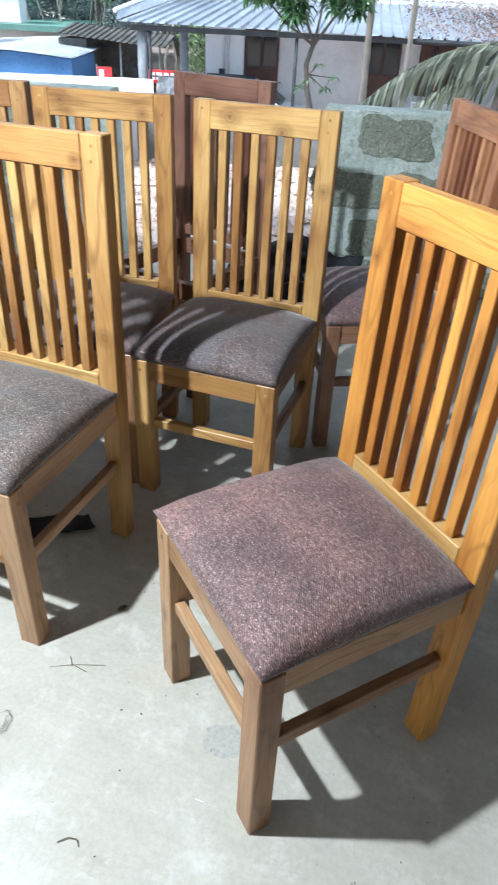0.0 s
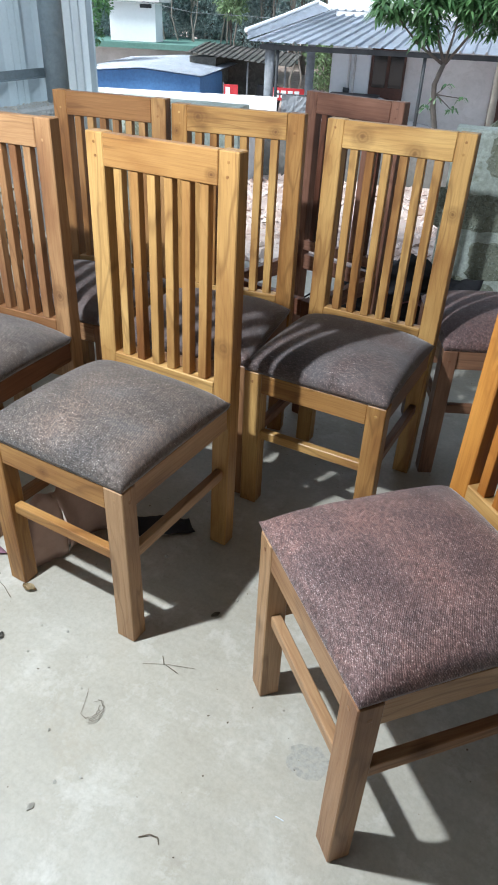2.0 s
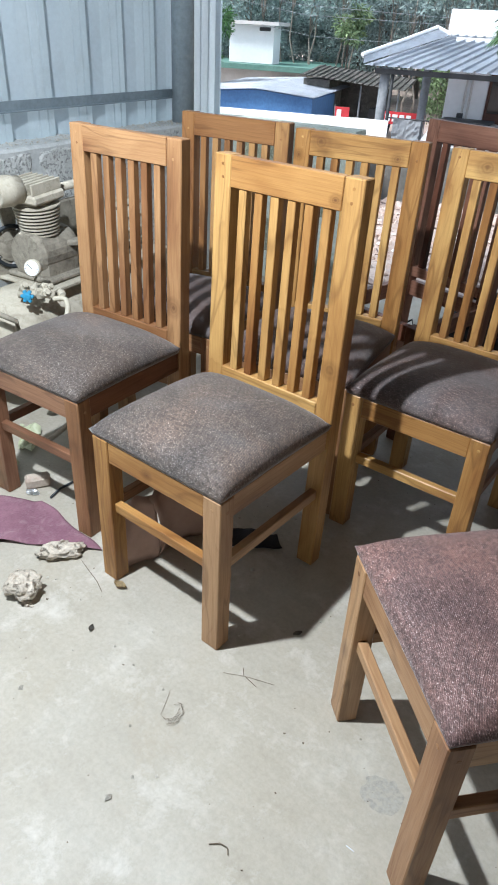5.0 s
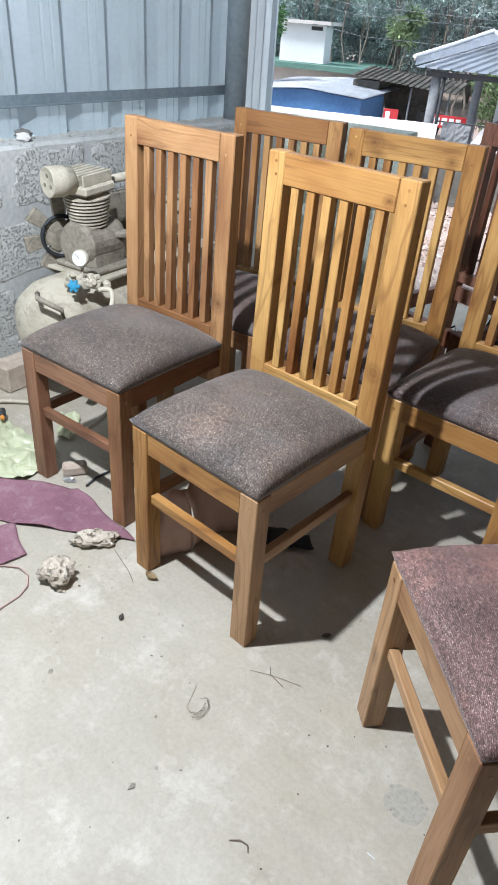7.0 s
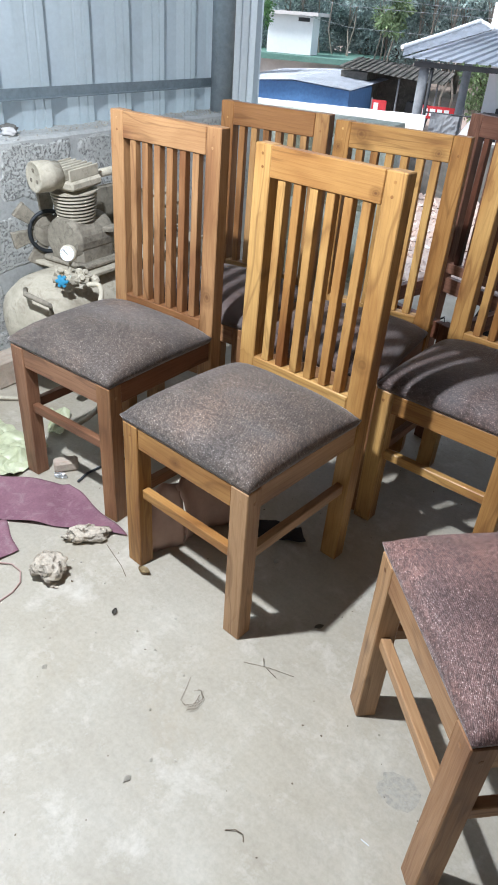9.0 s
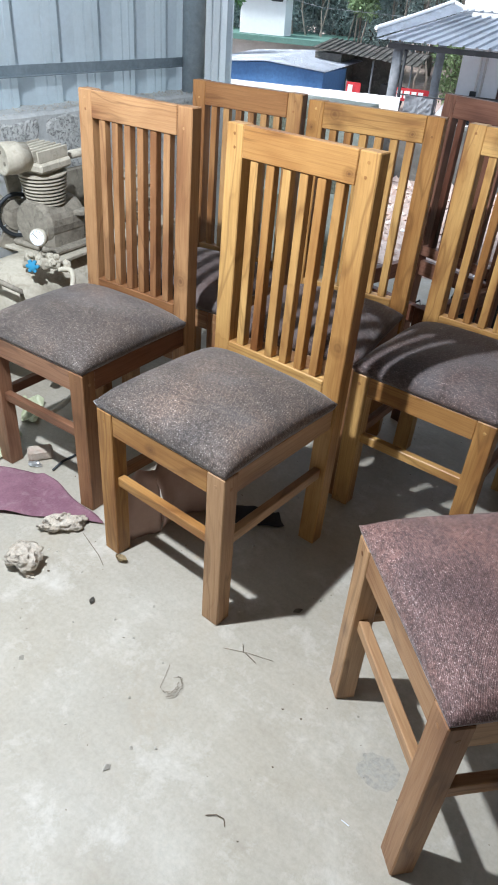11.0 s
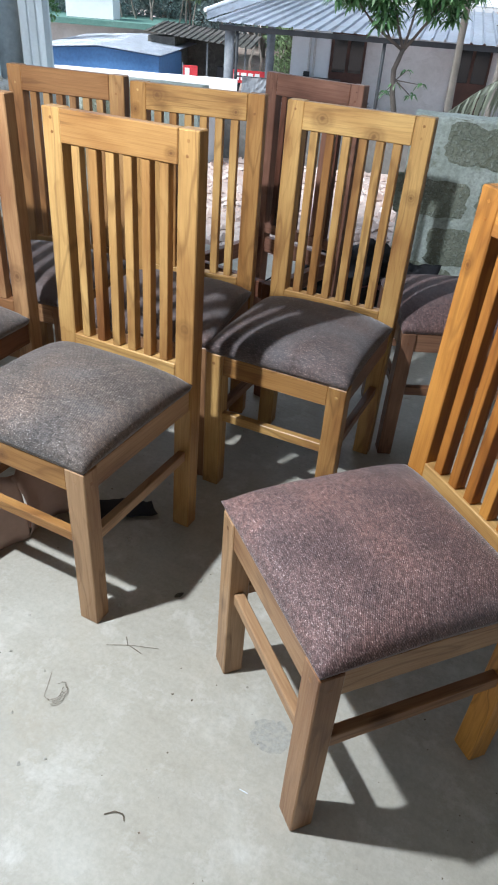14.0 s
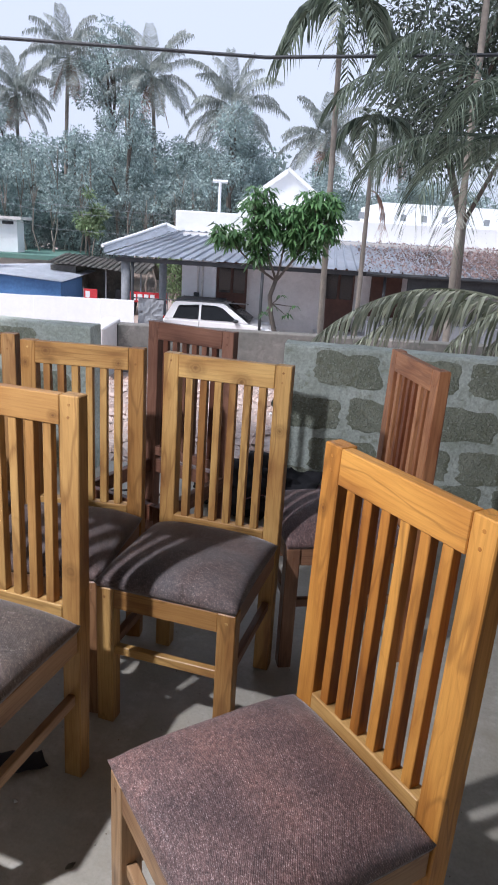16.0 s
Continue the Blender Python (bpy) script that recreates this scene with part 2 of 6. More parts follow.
def mat_floor():
    """Trowelled cement: cream and grey clouds, white lime bloom, faint scratches and a few dark spots."""
    m, n, l, b = nodes_of("concrete_floor", 0.5, 0, 0.4)
    v = coords(n, l, shuffle=False)
    big, mid = noise_tex(n, l, v, 1.1, 5, 0.6, 0.3), noise_tex(n, l, v, 4.6, 10, 0.68, 0.2)
    fine = noise_tex(n, l, v, 85, 6, 0.7)
    base = ramp(n, l, mid, [(0.28, (0.34, 0.298, 0.226)), (0.42, (0.42, 0.380, 0.303)), (0.56, (0.455, 0.417, 0.342)), (0.70, (0.55, 0.520, 0.445))])
    base = blend(n, l, ramp(n, l, big, [(0.4, (0, 0, 0)), (0.62, (0.55,) * 3)]), base, (0.405, 0.376, 0.316))
    base = blend(n, l, 0.34, base, ramp(n, l, fine, [(0.3, (0.66,) * 3), (0.6, (1.1,) * 3)]), "MULTIPLY")
    # trowel sweeps: long faint pale and dark arcs
    sweep = n.new("ShaderNodeMapping")
    sweep.inputs["Scale"].default_value, sweep.inputs["Rotation"].default_value = (3.0, 26.0, 1.0), (0, 0, radians(33))
    l.new(v, sweep.inputs["Vector"])
    base = blend(n, l, 0.14, base, ramp(n, l, noise_tex(n, l, sweep.outputs[0], 1.0, 4, 0.6, 0.3), [(0.35, (0.72,) * 3), (0.65, (1.16,) * 3)]), "MULTIPLY")
    bloom = noise_tex(n, l, v, 7.0, 9, 0.76, 0.1)
    base = blend(n, l, ramp(n, l, bloom, [(0.52, (0, 0, 0)), (0.68, (0.6,) * 3)]), base, (0.64, 0.615, 0.555))
    stain = noise_tex(n, l, v, 3.1, 8, 0.74, 0.2)
    base = blend(n, l, ramp(n, l, stain, [(0.56, (0, 0, 0)), (0.72, (0.5,) * 3)]), base, (0.37, 0.31, 0.22))
    vor = n.new("ShaderNodeTexVoronoi")
    vor.inputs["Scale"].default_value = 9
    l.new(v, vor.inputs["Vector"])
    base = blend(n, l, ramp(n, l, vor.outputs["Distance"], [(0.018, (0.7,) * 3), (0.034, (0, 0, 0))]), base, (0.16, 0.14, 0.11))
    l.new(base, b.inputs["Base Color"])
    l.new(ramp(n, l, mid, [(0.3, (0.62,) * 3), (0.7, (0.42,) * 3)]), b.inputs["Roughness"])
    bump(n, l, b, fine, 0.14, 0.0012)
    return m


CONCRETE = mat_floor()
MORTAR = mat_mottled("mortar", (0.46, 0.505, 0.44), (0.61, 0.655, 0.59), 75, 0.9, 3.5, 0.9, 0.007, dirt=(0.33, 0.355, 0.28), grain=0.8, fleck=((0.30, 0.32, 0.24), 20, 0.58, 0.72))
MORTAR_DUSTY = mat_mottled("dusty_mortar", (0.47, 0.485, 0.475), (0.57, 0.58, 0.565), 45, 0.9, 2.5, 0.6, 0.005)
BLOCK = mat_mottled("concrete_block", (0.25, 0.27, 0.20), (0.37, 0.385, 0.30), 90, 0.95, 5, 1.0, 0.010, dirt=(0.18, 0.185, 0.11), grain=0.7, fleck=((0.52, 0.55, 0.46), 60, 0.52, 0.66))
# dark flecks fall in the sunken pits: their shade is in the colour
BLOCK_DUSTY = mat_mottled("dusty_block", (0.56, 0.57, 0.545), (0.64, 0.645, 0.62), 120, 0.95, 4, 1.0, 0.008, grain=0.3, fleck=((0.295, 0.295, 0.285), 105, 0.55, 0.62))
DUST = mat_mottled("dust", (0.42, 0.39, 0.33), (0.50, 0.47, 0.41), 50, 0.95, 4, 0.4, 0.004)
SHEET = mat_mottled("painted_sheet", (0.50, 0.57, 0.605), (0.55, 0.62, 0.655), 60, 0.42, 1.5, 0.05, 0.001, 0.22, 0.5, grain=0.15, shuffle=False, dirt=(0.47, 0.53, 0.555))
RAIL_GREY = mat_mottled("blue_grey_rail_paint", (0.16, 0.205, 0.23), (0.21, 0.255, 0.28), 40, 0.5, 3, 0.1, 0.001)
POST_GREY = mat_mottled("dusty_post_paint", (0.21, 0.255, 0.28), (0.27, 0.315, 0.34), 40, 0.55, 3, 0.1, 0.001, 0.0, 0.5, dirt=(0.30, 0.32, 0.315))
STEEL_GREY = mat_mottled("grey_painted_steel", (0.12, 0.15, 0.16), (0.16, 0.195, 0.205), 45, 0.5, 3, 0.1, 0.001, 0.2, 0.5, dirt=(0.26, 0.27, 0.26))
# near-black only to cut lamp light bounced off the unseen roof
ROOF_UNDERSIDE = mat_mottled("no_bounce_roof_underside", (0.030, 0.030, 0.028), (0.050, 0.046, 0.040), 20, 0.85, 2)
EARTH = mat_mottled("laterite_gravel", (0.40, 0.31, 0.27), (0.52, 0.44, 0.40), 30, 0.95, 0.8, 0.8, 0.02, dirt=(0.30, 0.20, 0.155), shuffle=False)
WHITE = mat_mottled("white_paint", (0.76, 0.79, 0.81), (0.80, 0.83, 0.85), 8, 0.7, 0.6, 0.1, 0.002, grain=0.1)
OFFWHITE = mat_mottled("stained_white_plaster", (0.58, 0.57, 0.56), (0.68, 0.67, 0.66), 8, 0.8, 0.8, 0.2, 0.003, dirt=(0.50, 0.49, 0.47), grain=0.2)
GREEN_PAINT = mat_mottled("green_paint", (0.09, 0.2, 0.17), (0.14, 0.26, 0.22), 12, 0.7, 0.9)
BLUE_PAINT = mat_mottled("blue_sheet", (0.06, 0.16, 0.36), (0.08, 0.20, 0.42), 10, 0.5, 0.9)
ROOF_METAL = mat_mottled("grey_roof_sheet", (0.40, 0.45, 0.52), (0.53, 0.58, 0.65), 6, 0.45, 0.7, 0.1, 0.003, 0.25, dirt=(0.36, 0.37, 0.40), grain=0.25)
BARK = mat_mottled("bark", (0.20, 0.18, 0.155), (0.30, 0.27, 0.235), 18, 0.95, 2.0, 0.8, 0.01)
BARK_DARK = mat_mottled("dark_bark", (0.10, 0.085, 0.075), (0.17, 0.15, 0.13), 18, 0.95, 2.0, 0.8, 0.01)
DARK_METAL = mat_mottled("dark_steel", (0.03, 0.035, 0.04), (0.055, 0.06, 0.065), 20, 0.55, 2, 0.1, 0.001, 0.3)
DARK_WOOD = mat_mottled("dark_brown_joinery", (0.065, 0.03, 0.022), (0.10, 0.045, 0.032), 15, 0.6, 2)
GREY_PILLAR = mat_mottled("grey_pillar", (0.20, 0.22, 0.24), (0.26, 0.28, 0.30), 12, 0.8, 1.5)
RED_BANNER = mat_mottled("red_banner", (0.50, 0.03, 0.04), (0.60, 0.05, 0.06), 8, 0.6, 1)
PLASTER_DARK = mat_mottled("mossy_plaster", (0.12, 0.125, 0.115), (0.20, 0.19, 0.175), 14, 0.95, 1.5, 0.5, 0.01, dirt=(0.30, 0.28, 0.26))


def mat_leaf(name, a, b_col, rough=0.5):
    m, n, l, b = nodes_of(name, rough, 0, 0.4)
    g = n.new("ShaderNodeNewGeometry")
    v = coords(n, l)
    f = noise_tex(n, l, v, 0.9, 3)
    base = ramp(n, l, g.outputs["Random Per Island"], [(0.0, a), (0.7, b_col), (1.0, tuple(1.5 * c for c in b_col))])
    base = blend(n, l, 0.8, base, ramp(n, l, f, [(0.3, (0.45,) * 3), (0.7, (1.4,) * 3)]), "MULTIPLY")
    l.new(base, b.inputs["Base Color"])
    # thin leaves let a part of the light through
    thin, both = n.new("ShaderNodeBsdfTranslucent"), n.new("ShaderNodeMixShader")
    l.new(base, thin.inputs["Color"])
    both.inputs[0].default_value = 0.4
    l.new(b.outputs[0], both.inputs[1])
    l.new(thin.outputs[0], both.inputs[2])
    l.new(both.outputs[0], n["Material Output"].inputs["Surface"])
    return m


# distance haze is put into the leaf colour: paler and bluer than foliage
LEAF_FAR_HAZE = mat_leaf("far_foliage_haze", (0.21, 0.285, 0.28), (0.38, 0.47, 0.46), 0.8)
# far palms too: haze painted in as a paler, greyer leaf
LEAF_PALM_HAZE = mat_leaf("far_palm_leaf_haze", (0.22, 0.26, 0.245), (0.35, 0.385, 0.36), 0.5)
LEAF_MANGO = mat_leaf("mango_leaf", (0.045, 0.12, 0.045), (0.125, 0.25, 0.10), 0.42)
LEAF_PALM = mat_leaf("palm_leaf", (0.040, 0.060, 0.042), (0.155, 0.195, 0.145), 0.3)
LEAF_DARK = mat_leaf("dark_leaf", (0.030, 0.042, 0.034), (0.085, 0.11, 0.085), 0.4)
LEAF_DRY = mat_leaf("dry_palm_leaf", (0.21, 0.13, 0.095), (0.36, 0.24, 0.185), 0.7)
LEAF_FALLEN = mat_leaf("greying_palm_leaf", (0.09, 0.105, 0.065), (0.40, 0.43, 0.33), 0.36)
LEAF_LITTER = mat_leaf("roof_litter", (0.22, 0.155, 0.14), (0.40, 0.31, 0.29), 0.8)


# dark so that the unseen walls bounce little light back
UNSEEN_DARK = mat_mottled("unseen_wall_dark", (0.05, 0.044, 0.038), (0.075, 0.066, 0.057), 20, 0.8, 2)


# ---- mesh helpers ----
def part(name, bm, material, parent=None, label="", smooth=False):
    """Links a bmesh as one mesh object, under a thing if one is given."""
    me = bpy.data.meshes.new(name)
    bm.to_mesh(me)
    bm.free()
    me.materials.append(material)
    if smooth:
        me.polygons.foreach_set("use_smooth", [True] * len(me.polygons))
    ob = new(name, me)
    ob.parent = parent
    if label:
        tagged(ob, label)
    return ob


def raw(name, verts, faces, material, parent=None, smooth=False):
    me = bpy.data.meshes.new(name)
    me.from_pydata([tuple(v) for v in verts], [], [tuple(f) for f in faces])
    me.materials.append(material)
    if smooth:
        me.polygons.foreach_set("use_smooth", [True] * len(me.polygons))
    ob = new(name, me)
    ob.parent = parent
    return ob


def thing(name, m, label, category, group="", kind=""):
    ob = new(name)
    ob.empty_display_size = 0.1
    ob.matrix_world = m
    return tagged(ob, label, category, group, kind)


def box(lo, hi, bevel=0.003, bm=None, m=None):
    """A box with softened edges, added to bm or to a new bmesh."""
    b = bmesh.new()
    bmesh.ops.create_cube(b, size=1)
    for v in b.verts:
        v.co = Vector([(lo[i] + hi[i]) / 2 + v.co[i] * (hi[i] - lo[i]) for i in range(3)])
    if bevel:
        bmesh.ops.bevel(b, geom=list(b.edges), offset=bevel, segments=1, affect="EDGES")
    return join(bm, b, m)


def join(bm, b, m=None):
    if m is not None:
        bmesh.ops.transform(b, matrix=m, verts=b.verts)
    if bm is None:
        return b
    me = bpy.data.meshes.new("tmp")
    b.to_mesh(me)
    b.free()
    bm.from_mesh(me)
    bpy.data.meshes.remove(me)
    return bm


def prism(outline, x0, x1, bevel=0.003, bm=None, m=None):
    """An outline in y and z, drawn out along x."""
    b = bmesh.new()
    a = [b.verts.new((x0, y, z)) for y, z in outline]
    c = [b.verts.new((x1, y, z)) for y, z in outline]
    b.faces.new(a[::-1])
    b.faces.new(c)
    for i in range(len(a)):
        j = (i + 1) % len(a)
        b.faces.new((a[i], a[j], c[j], c[i]))
    bmesh.ops.recalc_face_normals(b, faces=b.faces)
    if bevel:
        bmesh.ops.bevel(b, geom=[e for e in b.edges if e.calc_face_angle(0) > 0.5], offset=bevel, segments=1, affect="EDGES")
    return join(bm, b, m)


def tube(points, radii, sides=10, bm=None, caps=True):
    """A round rod along points, with a radius at each."""
    b = bmesh.new() if bm is None else bm
    pts = [Vector(p) for p in points]
    rings = []
    for i, p in enumerate(pts):
        d = (pts[min(i + 1, len(pts) - 1)] - pts[max(i - 1, 0)]).normalized()
        side = d.cross(Vector((0, 0, 1)) if abs(d.z) < 0.9 else Vector((1, 0, 0))).normalized()
        up = side.cross(d)
        r = radii[i] if isinstance(radii, (list, tuple)) else radii
        rings.append([b.verts.new(p + r * (math.cos(2 * math.pi * k / sides) * side + math.sin(2 * math.pi * k / sides) * up)) for k in range(sides)])
    for a, c in zip(rings, rings[1:]):
        for k in range(sides):
            b.faces.new((a[k], a[(k + 1) % sides], c[(k + 1) % sides], c[k]))
    if caps:
        b.faces.new(rings[0][::-1])
        b.faces.new(rings[-1])
    return b


def lathe(profile, sides=24, m=None, bm=None):
    """A profile of (radius, z), turned about z."""
    b = bmesh.new()
    rings = [[b.verts.new((r * math.cos(2 * math.pi * k / sides), r * math.sin(2 * math.pi * k / sides), z)) for k in range(sides)] for r, z in profile]
    for a, c in zip(rings, rings[1:]):
        for k in range(sides):
            b.faces.new((a[k], a[(k + 1) % sides], c[(k + 1) % sides], c[k]))
    b.faces.new(rings[0][::-1])
    b.faces.new(rings[-1])
    return join(bm, b, m)


def blob(radii, seed, rough=0.25, sub=3, flat=None):
    """A lumpy rounded mass."""
    b = bmesh.new()
    bmesh.ops.create_icosphere(b, subdivisions=sub, radius=1)
    for v in b.verts:
        k = 1 + rough * noise.noise(v.co * 1.7 + Vector((seed, 0, 0))) + 0.6 * rough * noise.noise(v.co * 4.5 + Vector((0, seed, 0))) + 0.3 * rough * noise.noise(v.co * 11 + Vector((0, 0, seed)))
        v.co = Vector([v.co[i] * radii[i] * k for i in range(3)])
        v.co.z += radii[2]
        if v.co.z < 0:
            v.co.z = 0
    return b


def crumpled(outline_fn, nx, ny, height, seed, thick=0.0015, scale=7.0):
    """A soft sheet lying in folds: outline_fn maps u, v in 0..1 to x, y."""
    b = bmesh.new()
    grid = []
    for i in range(nx + 1):
        row = []
        for j in range(ny + 1):
            u, v = i / nx, j / ny
            x, y = outline_fn(u, v)
            p = Vector((x * scale, y * scale, seed))
            h = abs(noise.noise(p)) * 0.7 + abs(noise.noise(p * 2.3)) * 0.3
            row.append(b.verts.new((x + 0.012 * noise.noise(p * 1.7), y + 0.012 * noise.noise(p * 1.9 + Vector((5, 0, 0))), 0.004 + height * h)))
        grid.append(row)
    for i in range(nx):
        for j in range(ny):
            b.faces.new((grid[i][j], grid[i + 1][j], grid[i + 1][j + 1], grid[i][j + 1]))
    bmesh.ops.recalc_face_normals(b, faces=b.faces)
    bmesh.ops.solidify(b, geom=b.faces[:], thickness=thick)
    return b


# ---- shed: directions of its walls ----
SHED = pose(-2.75, 3.18, 0, 0, 0, 9)  # origin at the corner; x along the north wall, y outwards


def shed_at(x, y, z, turn=0):
    return SHED @ pose(x, y, z, 0, 0, turn)


floor_bm = box((-0.3, -7.0, -0.15), (7.5, 0.22, 0), 0.01, None, SHED)
floor = tagged(part("floor", floor_bm, CONCRETE), "light grey trowelled concrete shed floor, dusty and stained", "floor", kind="structure")

# the ground outside: one sheet that falls away from the shed and rises behind the houses
AWAY = pose(0, 0, 0, 0, 0, 17.6)


def ground_z(x, y):
    """Ground height in the away directions."""
    z = -0.12
    if y > 5:
        z -= 0.35 * min((y - 5) / 4, 1)
    if y > 9.4:
        z -= 1.05 * min((y - 9.4) / 3.0, 1)
    if y > 12.4:
        z -= 0.55 * min((y - 12.4) / 6.0, 1)
    if y > 34:
        z += 0.05 * (y - 34) if y < 120 else 4.3
    return z


def build_ground():
    xs = sorted({*range(-60, 61, 6), *[i * 0.5 for i in range(-14, 19)], -900, -300, -120, 120, 300, 900})
    ys = sorted({*[i * 0.5 for i in range(-16, 32)], *range(16, 60, 4), 80, 120, 300, 900, -20, -60, -300, -900})
    verts, faces = [], []
    for y in ys:
        for x in xs:
            near = abs(x) < 12 and 3 < y < 14
            verts.append(AWAY @ Vector((x, y, ground_z(x, y) + (0.03 * noise.noise(Vector((x, y, 0)) * 1.3) if near else 0) - (0.1 if y < 4.2 else 0))))
    nx = len(xs)
    for j in range(len(ys) - 1):
        for i in range(nx - 1):
            faces.append((j * nx + i, j * nx + i + 1, (j + 1) * nx + i + 1, (j + 1) * nx + i))
    return tagged(raw("ground", verts, faces, EARTH, smooth=True), "bare reddish laterite gravel ground of the yard", "ground", kind="structure")


build_ground()


# ---- shed: block walls, sheets, posts, roof ----
WALL_TOP = 0.875
PROUD = 0.0075


def block_wall(name, m, length, depth, mat, label, start, seed, count_from=0.0, count_to=99.0):
    """A low wall of concrete blocks in smeared mortar along x; its inner face is y = 0. Near blocks are parts."""
    rnd = random.Random(seed)
    core = bmesh.new()
    n = max(2, int(length / 0.06))
    for i in range(n + 1):
        x = length * i / n
        for y, z in ((0, 0), (0, WALL_TOP - 0.012), (0.012, WALL_TOP), (depth - 0.012, WALL_TOP), (depth, WALL_TOP - 0.012), (depth, -0.4)):
            w = 0.006 * noise.noise(Vector((x * 9, z * 7, seed)))
            core.verts.new((x, y + (w if y < 0.1 else 0), z if z <= 0 else z + 0.007 * noise.noise(Vector((x * 6, y * 5, seed + 3)))))
    core.verts.ensure_lookup_table()
    for i in range(n):
        for k in range(5):
            a = i * 6 + k
            core.faces.new([core.verts[j] for j in (a, a + 6, a + 7, a + 1)])
    for e in (0, n):
        core.faces.new([core.verts[e * 6 + k] for k in range(6)])
    bmesh.ops.recalc_face_normals(core, faces=core.faces)
    wall = part(name, core, MORTAR_DUSTY if mat is BLOCK_DUSTY else MORTAR)
    wall.matrix_world = m
    tagged(wall, label, "wall", kind="structure")
    shapes = []
    for k in range(5):
        b = bmesh.new()
        w, h = (0.196, 0.108) if mat is BLOCK_DUSTY else (0.192, 0.10)
        ring = []
        for i in range(40):
            t = 2 * math.pi * i / 40
            r = (abs(math.cos(t)) ** 8 + abs(math.sin(t)) ** 8) ** (-1 / 8)
            r *= 1 + 0.2 * noise.noise(Vector((math.cos(t) * 1.6, math.sin(t) * 1.6, k * 3.7 + seed))) + 0.13 * noise.noise(Vector((math.cos(t) * 5, math.sin(t) * 5, k * 2.1 + seed)))
            ring.append(b.verts.new((w * r * math.cos(t), 0, h * r * math.sin(t))))
        front = [b.verts.new((v.co.x * 0.9, -PROUD, v.co.z * 0.84)) for v in ring]
        mid = b.verts.new((0.01, -PROUD - 0.001, 0))
        for i in range(40):
            j = (i + 1) % 40
            b.faces.new((ring[i], ring[j], front[j], front[i]))
            b.faces.new((front[i], front[j], mid))
        bmesh.ops.recalc_face_normals(b, faces=b.faces)
        me = bpy.data.meshes.new("block")
        b.to_mesh(me)
        b.free()
        me.materials.append(mat)
        shapes.append(me)
    for row, z in enumerate((0.755, 0.505, 0.265, 0.07)):
        x = start + (0.0 if row % 2 == 0 else -0.205)
        while x < length - 0.1:
            if x > 0.1 and count_from < x < count_to:
                ob = new("block", shapes[rnd.randrange(5)])
                ob.parent = wall
                ob.matrix_basis = pose(x, 0.004, z, 0, rnd.uniform(-1.5, 1.5), 0) @ Matrix.Diagonal((min(1, (length - x) / 0.19), 1, 1, 1))
            x += 0.415
    return wall


block_wall("wall_north_west", shed_at(-0.16, 0, 0), 0.933, 0.16, BLOCK, "low mossy concrete block wall beside the shed opening", 0.42, 4)
block_wall("wall_north_east", shed_at(1.891, 0, 0), 5.2, 0.16, BLOCK, "low concrete block wall with smeared greenish mortar", 0.355, 5, 0, 3.0)
block_wall("wall_west", SHED @ pose(0, -7.015, 0, 0, 0, 90), 7.015, 0.2, BLOCK_DUSTY, "dusty low concrete block wall under the metal sheets", 0.3, 6, 4.0, 7.015)


def sheet_panel(name, m, length, z0, z1, label):
    """Trapezoid sheet along x, its channels pressed outwards (y)."""
    pitch, line, x = 0.245, [], 0.0
    while x < length:
        for dx, dy in ((0, 0), (0.052, 0), (0.057, 0.0035), (0.063, 0.0035), (0.068, 0), (0.103, 0), (0.108, 0.0035), (0.114, 0.0035), (0.119, 0), (0.150, 0), (0.153, 0.046), (0.161, 0.050), (0.241, 0.001)):
            if x + dx < length:
                line.append((x + dx, dy))
        x += pitch
    b = bmesh.new()
    lo = [b.verts.new((x, y, z0)) for x, y in line]
    hi = [b.verts.new((x, y, z1)) for x, y in line]
    for i in range(len(line) - 1):
        b.faces.new((lo[i], lo[i + 1], hi[i + 1], hi[i]))
    bmesh.ops.solidify(b, geom=b.faces[:], thickness=-0.0015)
    ob = part(name, b, SHEET)
    ob.matrix_world = m
    return tagged(ob, label, "wall", kind="structure")


sheet_panel("wall_west_sheets", SHED @ pose(-0.13, -7.05, 0, 0, 0, 90), 6.74, 0.80, 2.85, "pale blue-green corrugated metal sheet wall")
sheet_panel("wall_north_strip", SHED @ pose(-0.245, -0.02, 0), 0.185, 0.84, 2.85, "narrow pale corrugated sheet beside the corner post")

rail = thing("sheeting_rail", SHED @ pose(-0.115, -3.62, 0.986), "dark grey steel angle rail fixed across the metal sheets", "rail", kind="structure")
part("rail_web", box((0.0, -3.0, 0.0), (0.006, 3.3, 0.040), 0.001), RAIL_GREY, rail)
part("rail_flange", box((0.0061, -3.0, 0.0), (0.03, 3.3, 0.005), 0.001), RAIL_GREY, rail)
post_bm = tube([(0, 0, 0.85), (0, 0, 2.0), (0, 0, 2.85)], 0.057, 20)
post = part("corner_post", post_bm, POST_GREY, smooth=True)
post.matrix_world = shed_at(-0.05, -0.40, 0)
tagged(post, "dark grey round steel corner post with dust at its foot", "post", kind="structure")
for x, y in ((3.6, 0.08), (7.0, 0.08), (7.0, -3.3), (7.0, -6.6)):
    p = part("roof_post", tube([(0, 0, 0), (0, 0, 2.85)], 0.057, 16), STEEL_GREY, smooth=True)
    p.matrix_world = shed_at(x, y, 0) if y < 0 else shed_at(x + 1.6, 0.3, -0.12)
    tagged(p, "grey round steel roof post", "post", kind="structure")

